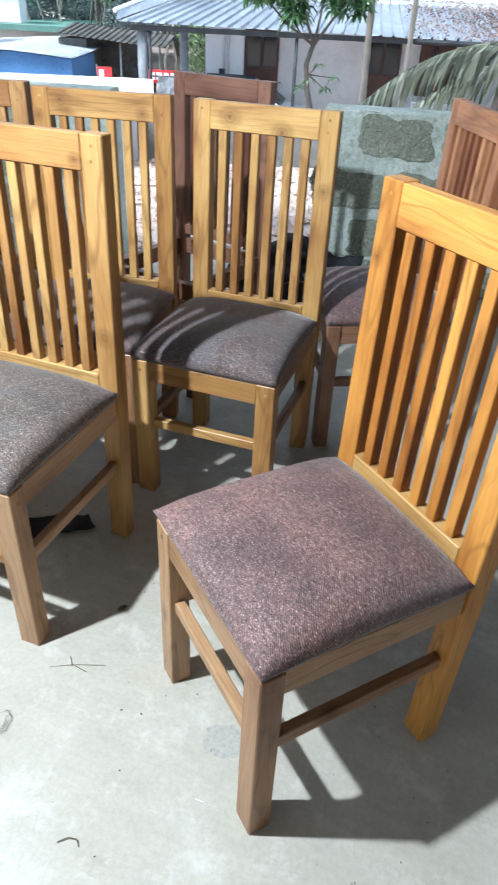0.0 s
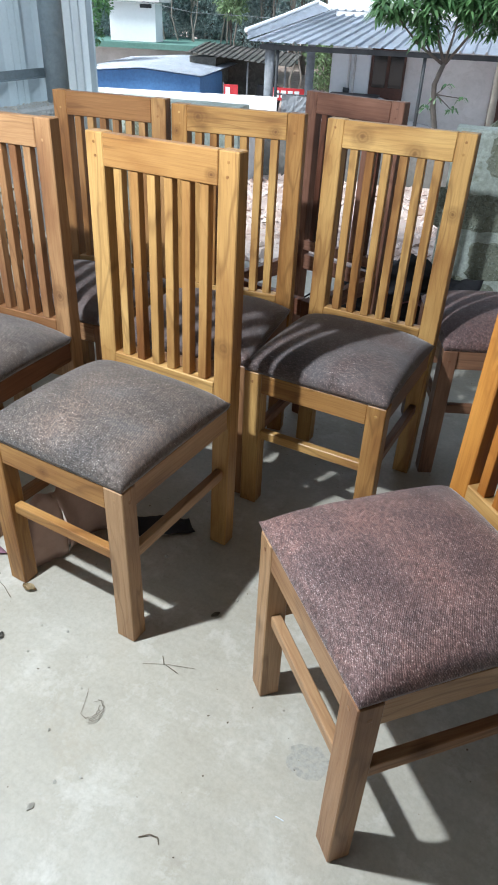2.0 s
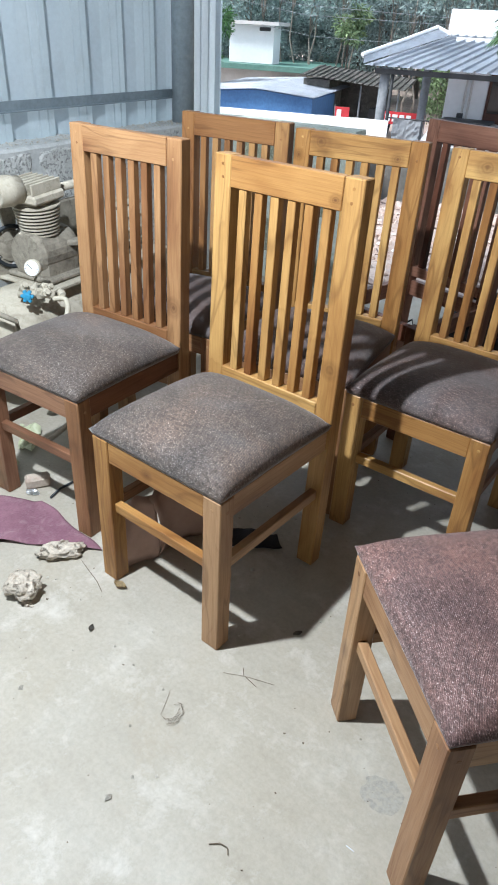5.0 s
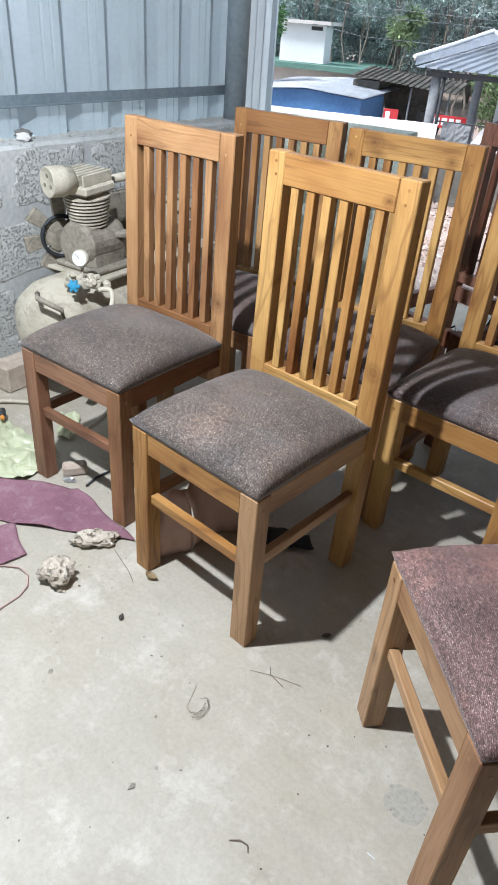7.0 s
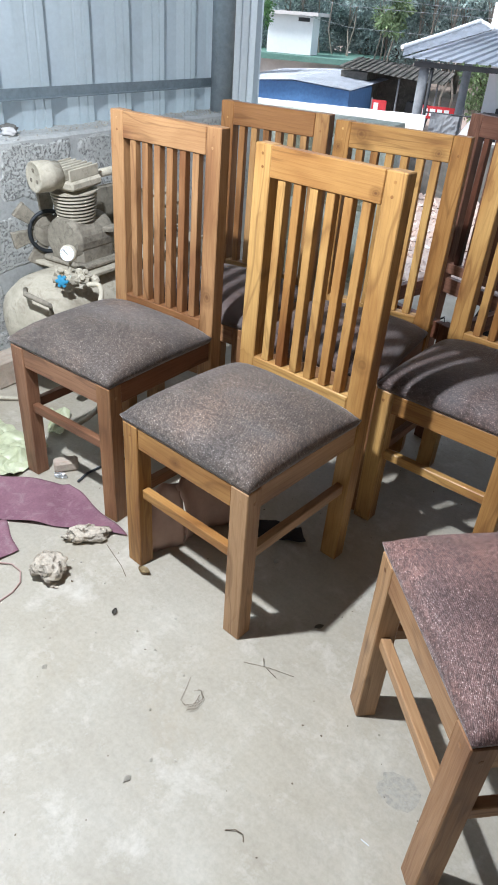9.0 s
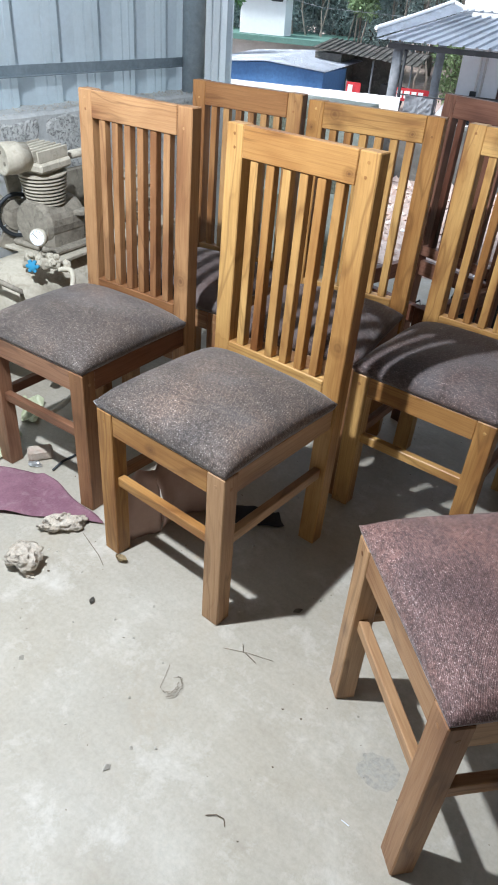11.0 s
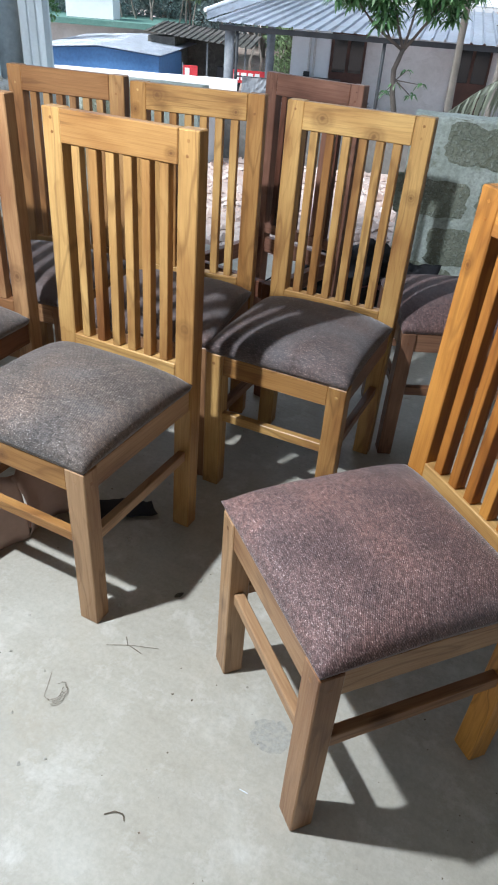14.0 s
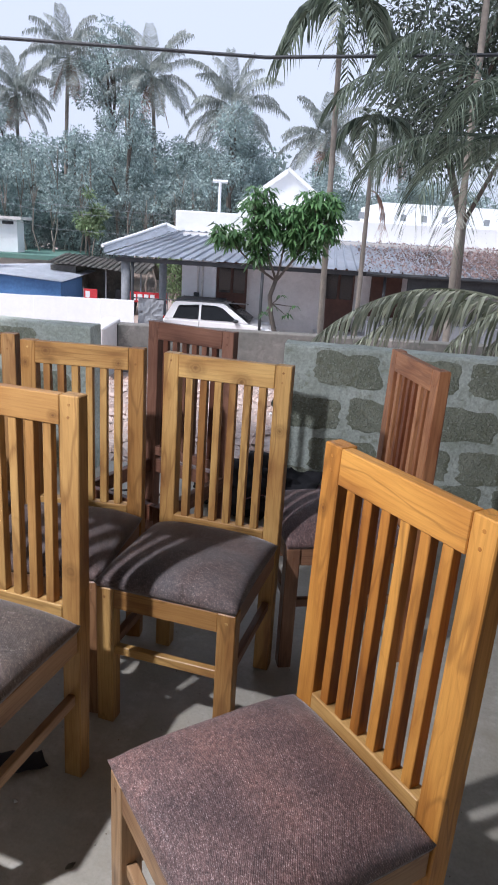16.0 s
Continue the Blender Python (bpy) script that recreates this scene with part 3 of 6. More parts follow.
# unseen roof, its height and overhang set to hold back sky light
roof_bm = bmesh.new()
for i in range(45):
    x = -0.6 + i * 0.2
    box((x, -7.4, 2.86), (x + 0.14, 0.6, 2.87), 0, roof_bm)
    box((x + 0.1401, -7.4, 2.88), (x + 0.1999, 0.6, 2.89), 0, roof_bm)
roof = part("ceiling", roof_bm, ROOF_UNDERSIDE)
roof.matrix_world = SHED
tagged(roof, "unseen corrugated shed roof, near-black below to cut bounced light", "roof", kind="structure")
# unseen wall; the gap is sized for the daylight on the near floor
south_bm = box((-0.3, -7.1, -0.1), (3.7, -7.02, 2.85), 0, None, SHED)
box((6.4, -7.1, -0.1), (7.4, -7.02, 2.85), 0, south_bm, SHED)
box((3.7, -7.1, 2.35), (6.4, -7.02, 2.85), 0, south_bm, SHED)
south = part("wall_south", south_bm, UNSEEN_DARK)
tagged(south, "unseen dark wall with a wide opening that lets daylight in", "wall", kind="structure")

m_, n_, l_, b_ = nodes_of("lit_bulb", 0.4)
b_.inputs["Base Color"].default_value = (0.9, 0.9, 0.88, 1)
b_.inputs["Transmission Weight"].default_value = 0.6
BULB = m_
# unseen east and north-east closures, added to block daylight
east = part("wall_east", box((7.3, -7.01, -0.1), (7.38, 0.1, 2.85), 0, None, SHED), UNSEEN_DARK)
north_blocker = part("wall_north_sheets", box((3.25, 0.02, 0.89), (7.29, 0.06, 2.85), 0, None, SHED), UNSEEN_DARK)
tagged(north_blocker, "unseen dark blocker above the block wall, keeps sky light out", "wall", kind="structure")
tagged(east, "unseen dark wall that keeps daylight out of the shed", "wall", kind="structure")
hang = thing("hanging_lamp", pose(*LAMP), "white bulb hanging on a dark cord from the shed roof", "lamp")
part("cord", tube([(0, 0, 0.78), (0.006, 0, 0.45), (0, 0, 0.14)], 0.004, 6), DARK_METAL, hang)
part("socket", lathe([(0.008, 0.15), (0.02, 0.14), (0.021, 0.07), (0.016, 0.06)], 16), DARK_METAL, hang, smooth=True)
bulb = part("bulb", lathe([(0.014, 0.06), (0.022, 0.04), (0.038, 0.01), (0.04, -0.012), (0.03, -0.034), (0.012, -0.043)], 18), BULB, hang, smooth=True)
bulb.visible_shadow = False


# ---- dining chairs ----
CW, SEAT_H, BACK_H, SEAT_D = 0.421, 0.456, 1.061, 0.424
LEG, POST_W, RAIL_H = 0.053, 0.052, 0.073


def back_y(z):
    """Front face of the back posts at a height."""
    return SEAT_D + 0.023 * (z - SEAT_H)


def cushion_mesh(seed):
    b = bmesh.new()
    n, grid = 30, []
    w, y0, y1 = CW / 2 + 0.004, -0.005, SEAT_D - 0.001
    for i in range(n + 1):
        row = []
        for j in range(n + 1):
            u, v = 2 * i / n - 1, 2 * j / n - 1
            u, v = math.copysign(abs(u) ** 0.8, u), math.copysign(abs(v) ** 0.8, v)
            fu, fv = 1 - abs(u) ** 3.0, 1 - abs(v) ** 3.0
            h = 0.018 + 0.064 * (max(fu, 0) * max(fv, 0)) ** 0.5
            h += 0.0022 * noise.noise(Vector((u * 2.2, v * 2.2, seed))) * fu * fv
            pull = 0.004 * (1 - abs(u * v))
            x = u * (w - pull * abs(u) ** 6)
            y = y0 + (v + 1) / 2 * (y1 - y0)
            row.append(b.verts.new((x, y, SEAT_H + h)))
        grid.append(row)
    for i in range(n):
        for j in range(n):
            b.faces.new((grid[i][j], grid[i + 1][j], grid[i + 1][j + 1], grid[i][j + 1]))
    rim = [grid[i][0] for i in range(n)] + [grid[n][j] for j in range(n)] + [grid[i][n] for i in range(n, 0, -1)] + [grid[0][j] for j in range(n, 0, -1)]
    low = [b.verts.new((v.co.x * 0.968, v.co.y + (0.007 if v.co.y < 0.01 else -0.004 if v.co.y > SEAT_D - 0.01 else 0), SEAT_H + 0.0006)) for v in rim]
    for k in range(len(rim)):
        j = (k + 1) % len(rim)
        b.faces.new((rim[j], rim[k], low[k], low[j]))
    b.faces.new(low)
    bmesh.ops.recalc_face_normals(b, faces=b.faces)
    return b


def build_chair(m, wood, fabric, label, group, seed, legs=None, rails=None, sides=None, low=None):
    """legs: the woods of the two front legs; rails and sides: those of the front and side rails."""
    legs = legs or (wood, wood)
    rails = rails or wood
    sides = sides or legs[1]
    low = low or wood
    w = CW / 2
    c = thing("dining_chair", m, label, "chair", group)
    for s in (-1, 1):
        x0, x1 = sorted((s * w, s * (w - LEG)))
        own = legs[0] if s < 0 else legs[1]
        part("front_leg", box((x0, 0, 0), (x1, 0.046, SEAT_H), 0.0025), own["z"], c)
        part("peg", lathe([(0.005, -0.004), (0.005, 0.0004), (0.0035, 0.0007)], 8, pose(s * (w - 0.026), 0, SEAT_H - 0.028, 90)), own["y"], c)
        part("side_peg", lathe([(0.005, -0.004), (0.005, 0.0004), (0.0035, 0.0007)], 8, pose(s * w, 0.024, SEAT_H - 0.034, 0, s * 90)), own["y"], c)
        x0, x1 = sorted((s * w, s * (w - POST_W)))
        outline = [(back_y(0), 0), (back_y(0) + 0.044, 0), (SEAT_D + 0.048, SEAT_H), (back_y(BACK_H) + 0.040, BACK_H), (back_y(BACK_H), BACK_H), (SEAT_D, SEAT_H)]
        part("back_post", prism(outline, x0, x1, 0.0025), wood["z"], c)
        x0, x1 = sorted((s * (w - 0.006), s * (w - 0.034)))
        part("side_rail", box((x0, 0.0462, SEAT_H - 0.062), (x1, back_y(SEAT_H - 0.062) - 0.0002, SEAT_H - 0.0005), 0.002), sides["y"], c)
        x0, x1 = sorted((s * (w - 0.014), s * (w - 0.036)))
        part("side_stretcher", box((x0, 0.0462, 0.232), (x1, back_y(0.26) - 0.0002, 0.262), 0.002), sides["y"], c)
        for dz in (0.022, 0.052):
            y = back_y(BACK_H - dz)
            part("peg", lathe([(0.0038, -0.004), (0.0038, 0.0004), (0.0026, 0.0006)], 8, pose(s * (w - POST_W / 2 - 0.002 * (dz > 0.03)), y, BACK_H - dz, 90)), wood["y"], c)
    part("front_rail", box((-w + LEG + 0.0002, 0.003, SEAT_H - 0.062), (w - LEG - 0.0002, 0.031, SEAT_H - 0.0005), 0.002), rails["x"], c)
    part("back_rail", box((-w + POST_W + 0.0002, SEAT_D + 0.008, SEAT_H - 0.062), (w - POST_W - 0.0002, SEAT_D + 0.036, SEAT_H - 0.0005), 0.002), wood["x"], c)
    part("front_stretcher", box((-w + LEG + 0.0002, 0.012, 0.236), (w - LEG - 0.0002, 0.034, 0.264), 0.002), rails["x"], c)
    zt = BACK_H - RAIL_H
    part("top_rail", prism([(back_y(zt) - 0.0008, zt), (back_y(zt) + 0.026, zt), (back_y(BACK_H) + 0.027, BACK_H - 0.0006), (back_y(BACK_H) - 0.0008, BACK_H - 0.0006)], -w + POST_W + 0.0002, w - POST_W - 0.0002, 0.002), wood["x"], c)
    part("lower_rail", prism([(back_y(0.48), 0.476), (back_y(0.48) + 0.032, 0.476), (back_y(0.516) + 0.032, 0.516), (back_y(0.516) - 0.001, 0.516)], -w + POST_W + 0.0002, w - POST_W - 0.0002, 0.002), low["x"], c)
    inner = CW - 2 * POST_W
    sw = 0.0235
    gap = (inner - 6 * sw) / 7
    for k in range(6):
        x = -inner / 2 + gap + k * (sw + gap)
        part("slat", prism([(back_y(0.516) + 0.003, 0.5163), (back_y(0.516) + 0.029, 0.5163), (back_y(zt) + 0.025, zt - 0.0003), (back_y(zt) + 0.003, zt - 0.0003)], x, x + sw, 0.0015), wood["z"], c)
    if fabric:
        part("cushion", cushion_mesh(seed), fabric, c, "padded seat in flecked twill upholstery", smooth=True)
    return c


GROUP = "new teak dining chairs"
HONEY = "honey-coloured teak dining chair with slatted back and brown tweed seat"
build_chair(pose(-0.9884, 0.8112, 0, 0, 0, -0.61), TEAK, FABRIC, HONEY, GROUP, 1, (TEAK, TEAK_LEG), TEAK)
build_chair(pose(-0.6425, 1.4468, 0, 0, 0, 0.93), TEAK_B, FABRIC_MAROON, "honey-coloured teak dining chair with two large knots in its top rail", GROUP, 6, (TEAK_B, TEAK_B), TEAK_B, TEAK_RUST)
build_chair(pose(-1.5622, 1.418, 0, 0, 0, 9.0), TEAK_TAN, FABRIC_MAROON, HONEY, GROUP, 7, (TEAK_LEG, TEAK_LEG), TEAK_LEG)
build_chair(pose(-1.0566, 1.4217, 0, 0, 0, 11.18), TEAK_C, FABRIC_MAROON, HONEY, GROUP, 8, (TEAK_LEG, TEAK_LEG), TEAK_LEG, TEAK_RUST)
build_chair(pose(-1.55, 0.8691, 0, 0, 0, 4.19), TEAK_BROWN, FABRIC, "browner teak dining chair with brown tweed seat beside the compressor", GROUP, 5, (TEAK_RUST, TEAK_LEG), TEAK_RUST, TEAK_RUST)
build_chair(pose(-0.3224, 0.7311, 0, 0, 0, -41.27), TEAK_ORANGE, FABRIC_PLUM, "orange-brown teak dining chair turned aside, with plum-brown tweed seat", GROUP, 2, (TEAK_LEG, TEAK_LEG), TEAK_LEG, None, TEAK)
build_chair(pose(-0.5039, 2.0817, 0, 0, 0, -63.13), TEAK_RED, FABRIC_PLUM, "reddish teak dining chair with purple-brown seat by the block wall", GROUP, 3, (TEAK_RUST, TEAK_RUST), TEAK_BROWN)
build_chair(pose(-1.1146, 2.0525, 0, 0, 0, -11.37), TEAK_DARK, None, "dark unfinished chair frame without its seat, by the shed opening", GROUP, 4)


# ---- plants ----
def frond(verts, faces, root, heading, lift, length, droop, leaf, count, rnd, width=0.03, hang=0.5):
    """One feather leaf: a thin stalk and many narrow hanging blades."""
    pts, d = [], Vector((math.cos(heading) * math.cos(lift), math.sin(heading) * math.cos(lift), math.sin(lift)))
    p, steps = Vector(root), 14
    side = Vector((-math.sin(heading), math.cos(heading), 0))
    for i in range(steps + 1):
        pts.append((p.copy(), d.copy()))
        p = p + d * (length / steps)
        d = (d + Vector((0, 0, -droop / steps * (0.5 + 1.3 * i / steps)))).normalized()
    for i in range(steps):
        (a, da), (c, dc) = pts[i], pts[i + 1]
        ra, rc = length * 0.008 * (1 - i / steps) + 0.003, length * 0.008 * (1 - (i + 1) / steps) + 0.003
        for off in (side, Vector((0, 0, 1))):
            k = len(verts)
            verts += [a - off * ra, a + off * ra, c + off * rc, c - off * rc]
            faces.append((k, k + 1, k + 2, k + 3))
    for i in range(count):
        u = 0.12 + 0.88 * (i + rnd.random()) / count
        f = u * steps
        k0 = min(int(f), steps - 1)
        a = pts[k0][0].lerp(pts[k0 + 1][0], f - k0)
        da = pts[k0][1]
        ll = leaf * (0.45 + 1.1 * math.sin(math.pi * min(1, 0.12 + 0.85 * u)) * 0.75) * rnd.uniform(0.8, 1.1)
        for s in (-1, 1):
            out = (side * s * 0.8 + da * 0.65 + Vector((0, 0, 0.12 + rnd.uniform(-0.15, 0.1)))).normalized()
            tipdir = (out + Vector((0, 0, -hang * 2.0 * rnd.uniform(0.7, 1.2)))).normalized()
            mid = a + out * ll * 0.5
            tip = mid + tipdir * ll * 0.5
            wv = da * width * 0.5
            k = len(verts)
            verts += [a - wv * 0.5, a + wv * 0.5, mid + wv, mid - wv, tip]
            faces += [(k, k + 1, k + 2, k + 3), (k + 3, k + 2, k + 4)]


def palm(name, base, height, lean, fronds, length, leaf, count, mat, label, seed, r0=0.16, r1=0.1, width=0.05, hang=0.5, dead=0, ring=True, low=-0.6):
    rnd = random.Random(seed)
    t = thing(name, AWAY @ pose(*base), label, "palm tree")
    pts = [(lean[0] * (i / 8) ** 1.6, lean[1] * (i / 8) ** 1.6, height * i / 8) for i in range(9)]
    part("trunk", tube(pts, [(r0 * 1.25 if i == 0 else r0 + (r1 - r0) * i / 8) for i in range(9)], 9), BARK, t, smooth=True)
    verts, faces = [], []
    for i in range(fronds):
        heading = i * 2.39996 + rnd.uniform(-0.2, 0.2)
        lift = 1.35 - (1.35 - low) * (i + 0.5) / fronds + rnd.uniform(-0.12, 0.12)
        frond(verts, faces, pts[-1], heading, lift, length * rnd.uniform(0.85, 1.05), 1.0 + 0.5 * rnd.random(), leaf, count, rnd, width, hang)
    raw("crown", verts, faces, mat, t)
    if dead:
        verts, faces = [], []
        for i in range(dead):
            frond(verts, faces, pts[-1], i * 2.1 + seed, -1.1, length * 0.75, 0.5, leaf * 0.8, count // 2, rnd, width, 0.9)
        raw("dead_fronds", verts, faces, LEAF_DRY, t)
    return t


def leaf_cloud(verts, faces, centre, radii, leaves, size, rnd, narrow=0.4, droop=0.2):
    """Leaves scattered through a clump, denser to its outside."""
    for _ in range(leaves):
        d = Vector((rnd.gauss(0, 1), rnd.gauss(0, 1), rnd.gauss(0, 1))).normalized()
        r = rnd.random() ** 0.45
        p = Vector(centre) + Vector([d[i] * radii[i] * r for i in range(3)])
        a = (d + Vector((rnd.uniform(-.8, .8), rnd.uniform(-.8, .8), rnd.uniform(-.8, .5) - droop))).normalized()
        s = a.cross(Vector((rnd.uniform(-1, 1), rnd.uniform(-1, 1), rnd.uniform(-1, 1)))).normalized()
        ln = size * rnd.uniform(0.7, 1.3)
        k = len(verts)
        verts += [p, p + a * ln * 0.5 + s * ln * narrow * 0.5, p + a * ln, p + a * ln * 0.5 - s * ln * narrow * 0.5]
        faces.append((k, k + 1, k + 2, k + 3))


def broad_tree(name, base, height, crown, clumps, leaves, size, mat, bark, label, seed, trunk_r=0.2, crown_low=0.35, clump_r=0.25, category="tree", narrow=0.45, limbs=7):
    rnd = random.Random(seed)
    t = thing(name, AWAY @ pose(*base), label, category)
    b = bmesh.new()
    wob = [Vector((rnd.uniform(-1, 1), rnd.uniform(-1, 1), 0)) * 0.03 * height for _ in range(6)]
    pts = [Vector((0, 0, height * 0.85 * i / 6)) + (wob[i - 1] if i else Vector()) for i in range(7)]
    tube(pts, [trunk_r * (1.2 - 0.16 * i) for i in range(7)], 8, b)
    centres = []
    for i in range(clumps):
        for _ in range(30):
            d = Vector((rnd.uniform(-1, 1), rnd.uniform(-1, 1), rnd.uniform(-1, 1)))
            if d.length < 1:
                break
        z = crown_low * height + (1 - crown_low) * height * (d.z + 1) / 2
        narrowing = 1 - 0.35 * max(d.z, 0)
        centres.append(Vector((d.x * crown * narrowing, d.y * crown * narrowing, z)))
    for c in centres[:limbs]:
        k = min(5, max(1, int(6 * (c.z / height) * 0.95)))
        a = pts[k]
        tube([a, a.lerp(c, 0.5) + Vector((0, 0, 0.05 * height)), c], [trunk_r * 0.45, trunk_r * 0.3, trunk_r * 0.12], 6, b)
    part("trunk", b, bark, t, smooth=True)
    verts, faces = [], []
    for c in centres:
        k = rnd.uniform(0.6, 1.25)
        leaf_cloud(verts, faces, c, (crown * clump_r * k * 1.2, crown * clump_r * k * 1.2, crown * clump_r * k), int(leaves * k), size, rnd, narrow)
    raw("crown", verts, faces, mat, t)
    return t


def frond_arc(verts, faces, p0, p1, p2, leaf, count, rnd, width=0.02, hang=1.2, stalk=0.012):
    """A feather leaf along an arch p0-p1-p2, its long thin blades hanging in two bends."""
    p0, p1, p2 = Vector(p0), Vector(p1), Vector(p2)

    def at(u):
        return p0 * (1 - u) ** 2 + p1 * 2 * u * (1 - u) + p2 * u * u

    steps = 16
    for i in range(steps):
        a, c = at(i / steps), at((i + 1) / steps)
        d = (c - a).normalized()
        side = d.cross(Vector((0, 0, 1))).normalized()
        for off in (side, side.cross(d)):
            k, ra, rc = len(verts), stalk * (1.1 - i / steps), stalk * (1.1 - (i + 1) / steps)
            verts += [a - off * ra, a + off * ra, c + off * rc, c - off * rc]
            faces.append((k, k + 1, k + 2, k + 3))
    for i in range(count):
        u = 0.1 + 0.9 * (i + rnd.random()) / count
        a, d = at(u), (at(min(1, u + 0.02)) - at(u - 0.02)).normalized()
        side = d.cross(Vector((0, 0, 1))).normalized()
        ll = leaf * (0.55 + 0.6 * math.sin(math.pi * min(1, 0.15 + 0.8 * u))) * rnd.uniform(0.8, 1.12)
        for s in (-1, 1):
            d1 = (side * s * rnd.uniform(0.45, 0.8) + d * 0.6 + Vector((0, 0, 0.15 - 0.25 * hang))).normalized()
            d2 = (d1 + Vector((0, 0, -0.55 * hang * rnd.uniform(0.8, 1.2)))).normalized()
            d3 = (d2 + Vector((0, 0, -0.9 * hang * rnd.uniform(0.7, 1.2)))).normalized()
            q1 = a + d1 * ll * 0.3
            q2 = q1 + d2 * ll * 0.35
            q3 = q2 + d3 * ll * 0.35
            w = (d * 0.8 + side * s * 0.3).normalized() * width * 0.5
            k = len(verts)
            verts += [a - w * 0.5, a + w * 0.5, q1 + w, q1 - w, q2 + w * 0.85, q2 - w * 0.85, q3]
            faces += [(k, k + 1, k + 2, k + 3), (k + 3, k + 2, k + 4, k + 5), (k + 5, k + 4, k + 6)]


def rosette(verts, faces, p, count, ln, rnd, width=0.26):
    """A whorl of long leaves that bend down from a twig's end."""
    for i in range(count):
        a = i * 2.4 + rnd.uniform(-0.4, 0.4)
        up = rnd.uniform(-0.5, 0.75)
        d = Vector((math.cos(a), math.sin(a), up)).normalized()
        d2 = (d + Vector((0, 0, -rnd.uniform(0.7, 1.5)))).normalized()
        s = Vector((-math.sin(a), math.cos(a), rnd.uniform(-0.5, 0.5))).normalized()
        k, l_ = len(verts), ln * rnd.uniform(0.7, 1.2)
        m_ = p + d * l_ * 0.45
        w = s * l_ * width * 0.5
        verts += [p, m_ + w * 0.9, m_ - w * 0.9, m_ + d2 * l_ * 0.3 + w * 0.7, m_ + d2 * l_ * 0.3 - w * 0.7, m_ + d2 * l_ * 0.58]
        faces += [(k, k + 1, k + 2), (k + 1, k + 3, k + 4, k + 2), (k + 3, k + 5, k + 4)]


# ---- neighbour's house and what stands before it (away directions: x across, y distance) ----
def quad(bm, pts):
    bm.faces.new([bm.verts.new(p) for p in pts])


def sheet_slope(a, b_, c, d, waves, depth, bm=None):
    """A ribbed roof slope between the eave a-b and the top d-c."""
    bm = bm or bmesh.new()
    a, b_, c, d = map(Vector, (a, b_, c, d))
    lo, hi = [], []
    for i in range(waves):
        for step, up in ((0.0, 0), (0.74, 0), (0.81, 1), (0.91, 1), (0.98, 0)):
            u, off = (i + step) / waves, Vector((0, 0, depth * up))
            lo.append(bm.verts.new(a.lerp(b_, u) + off))
            hi.append(bm.verts.new(d.lerp(c, u) + off))
    for i in range(len(lo) - 1):
        bm.faces.new((lo[i], lo[i + 1], hi[i + 1], hi[i]))
    bmesh.ops.solidify(bm, geom=bm.faces[:], thickness=-0.02)
    return bm


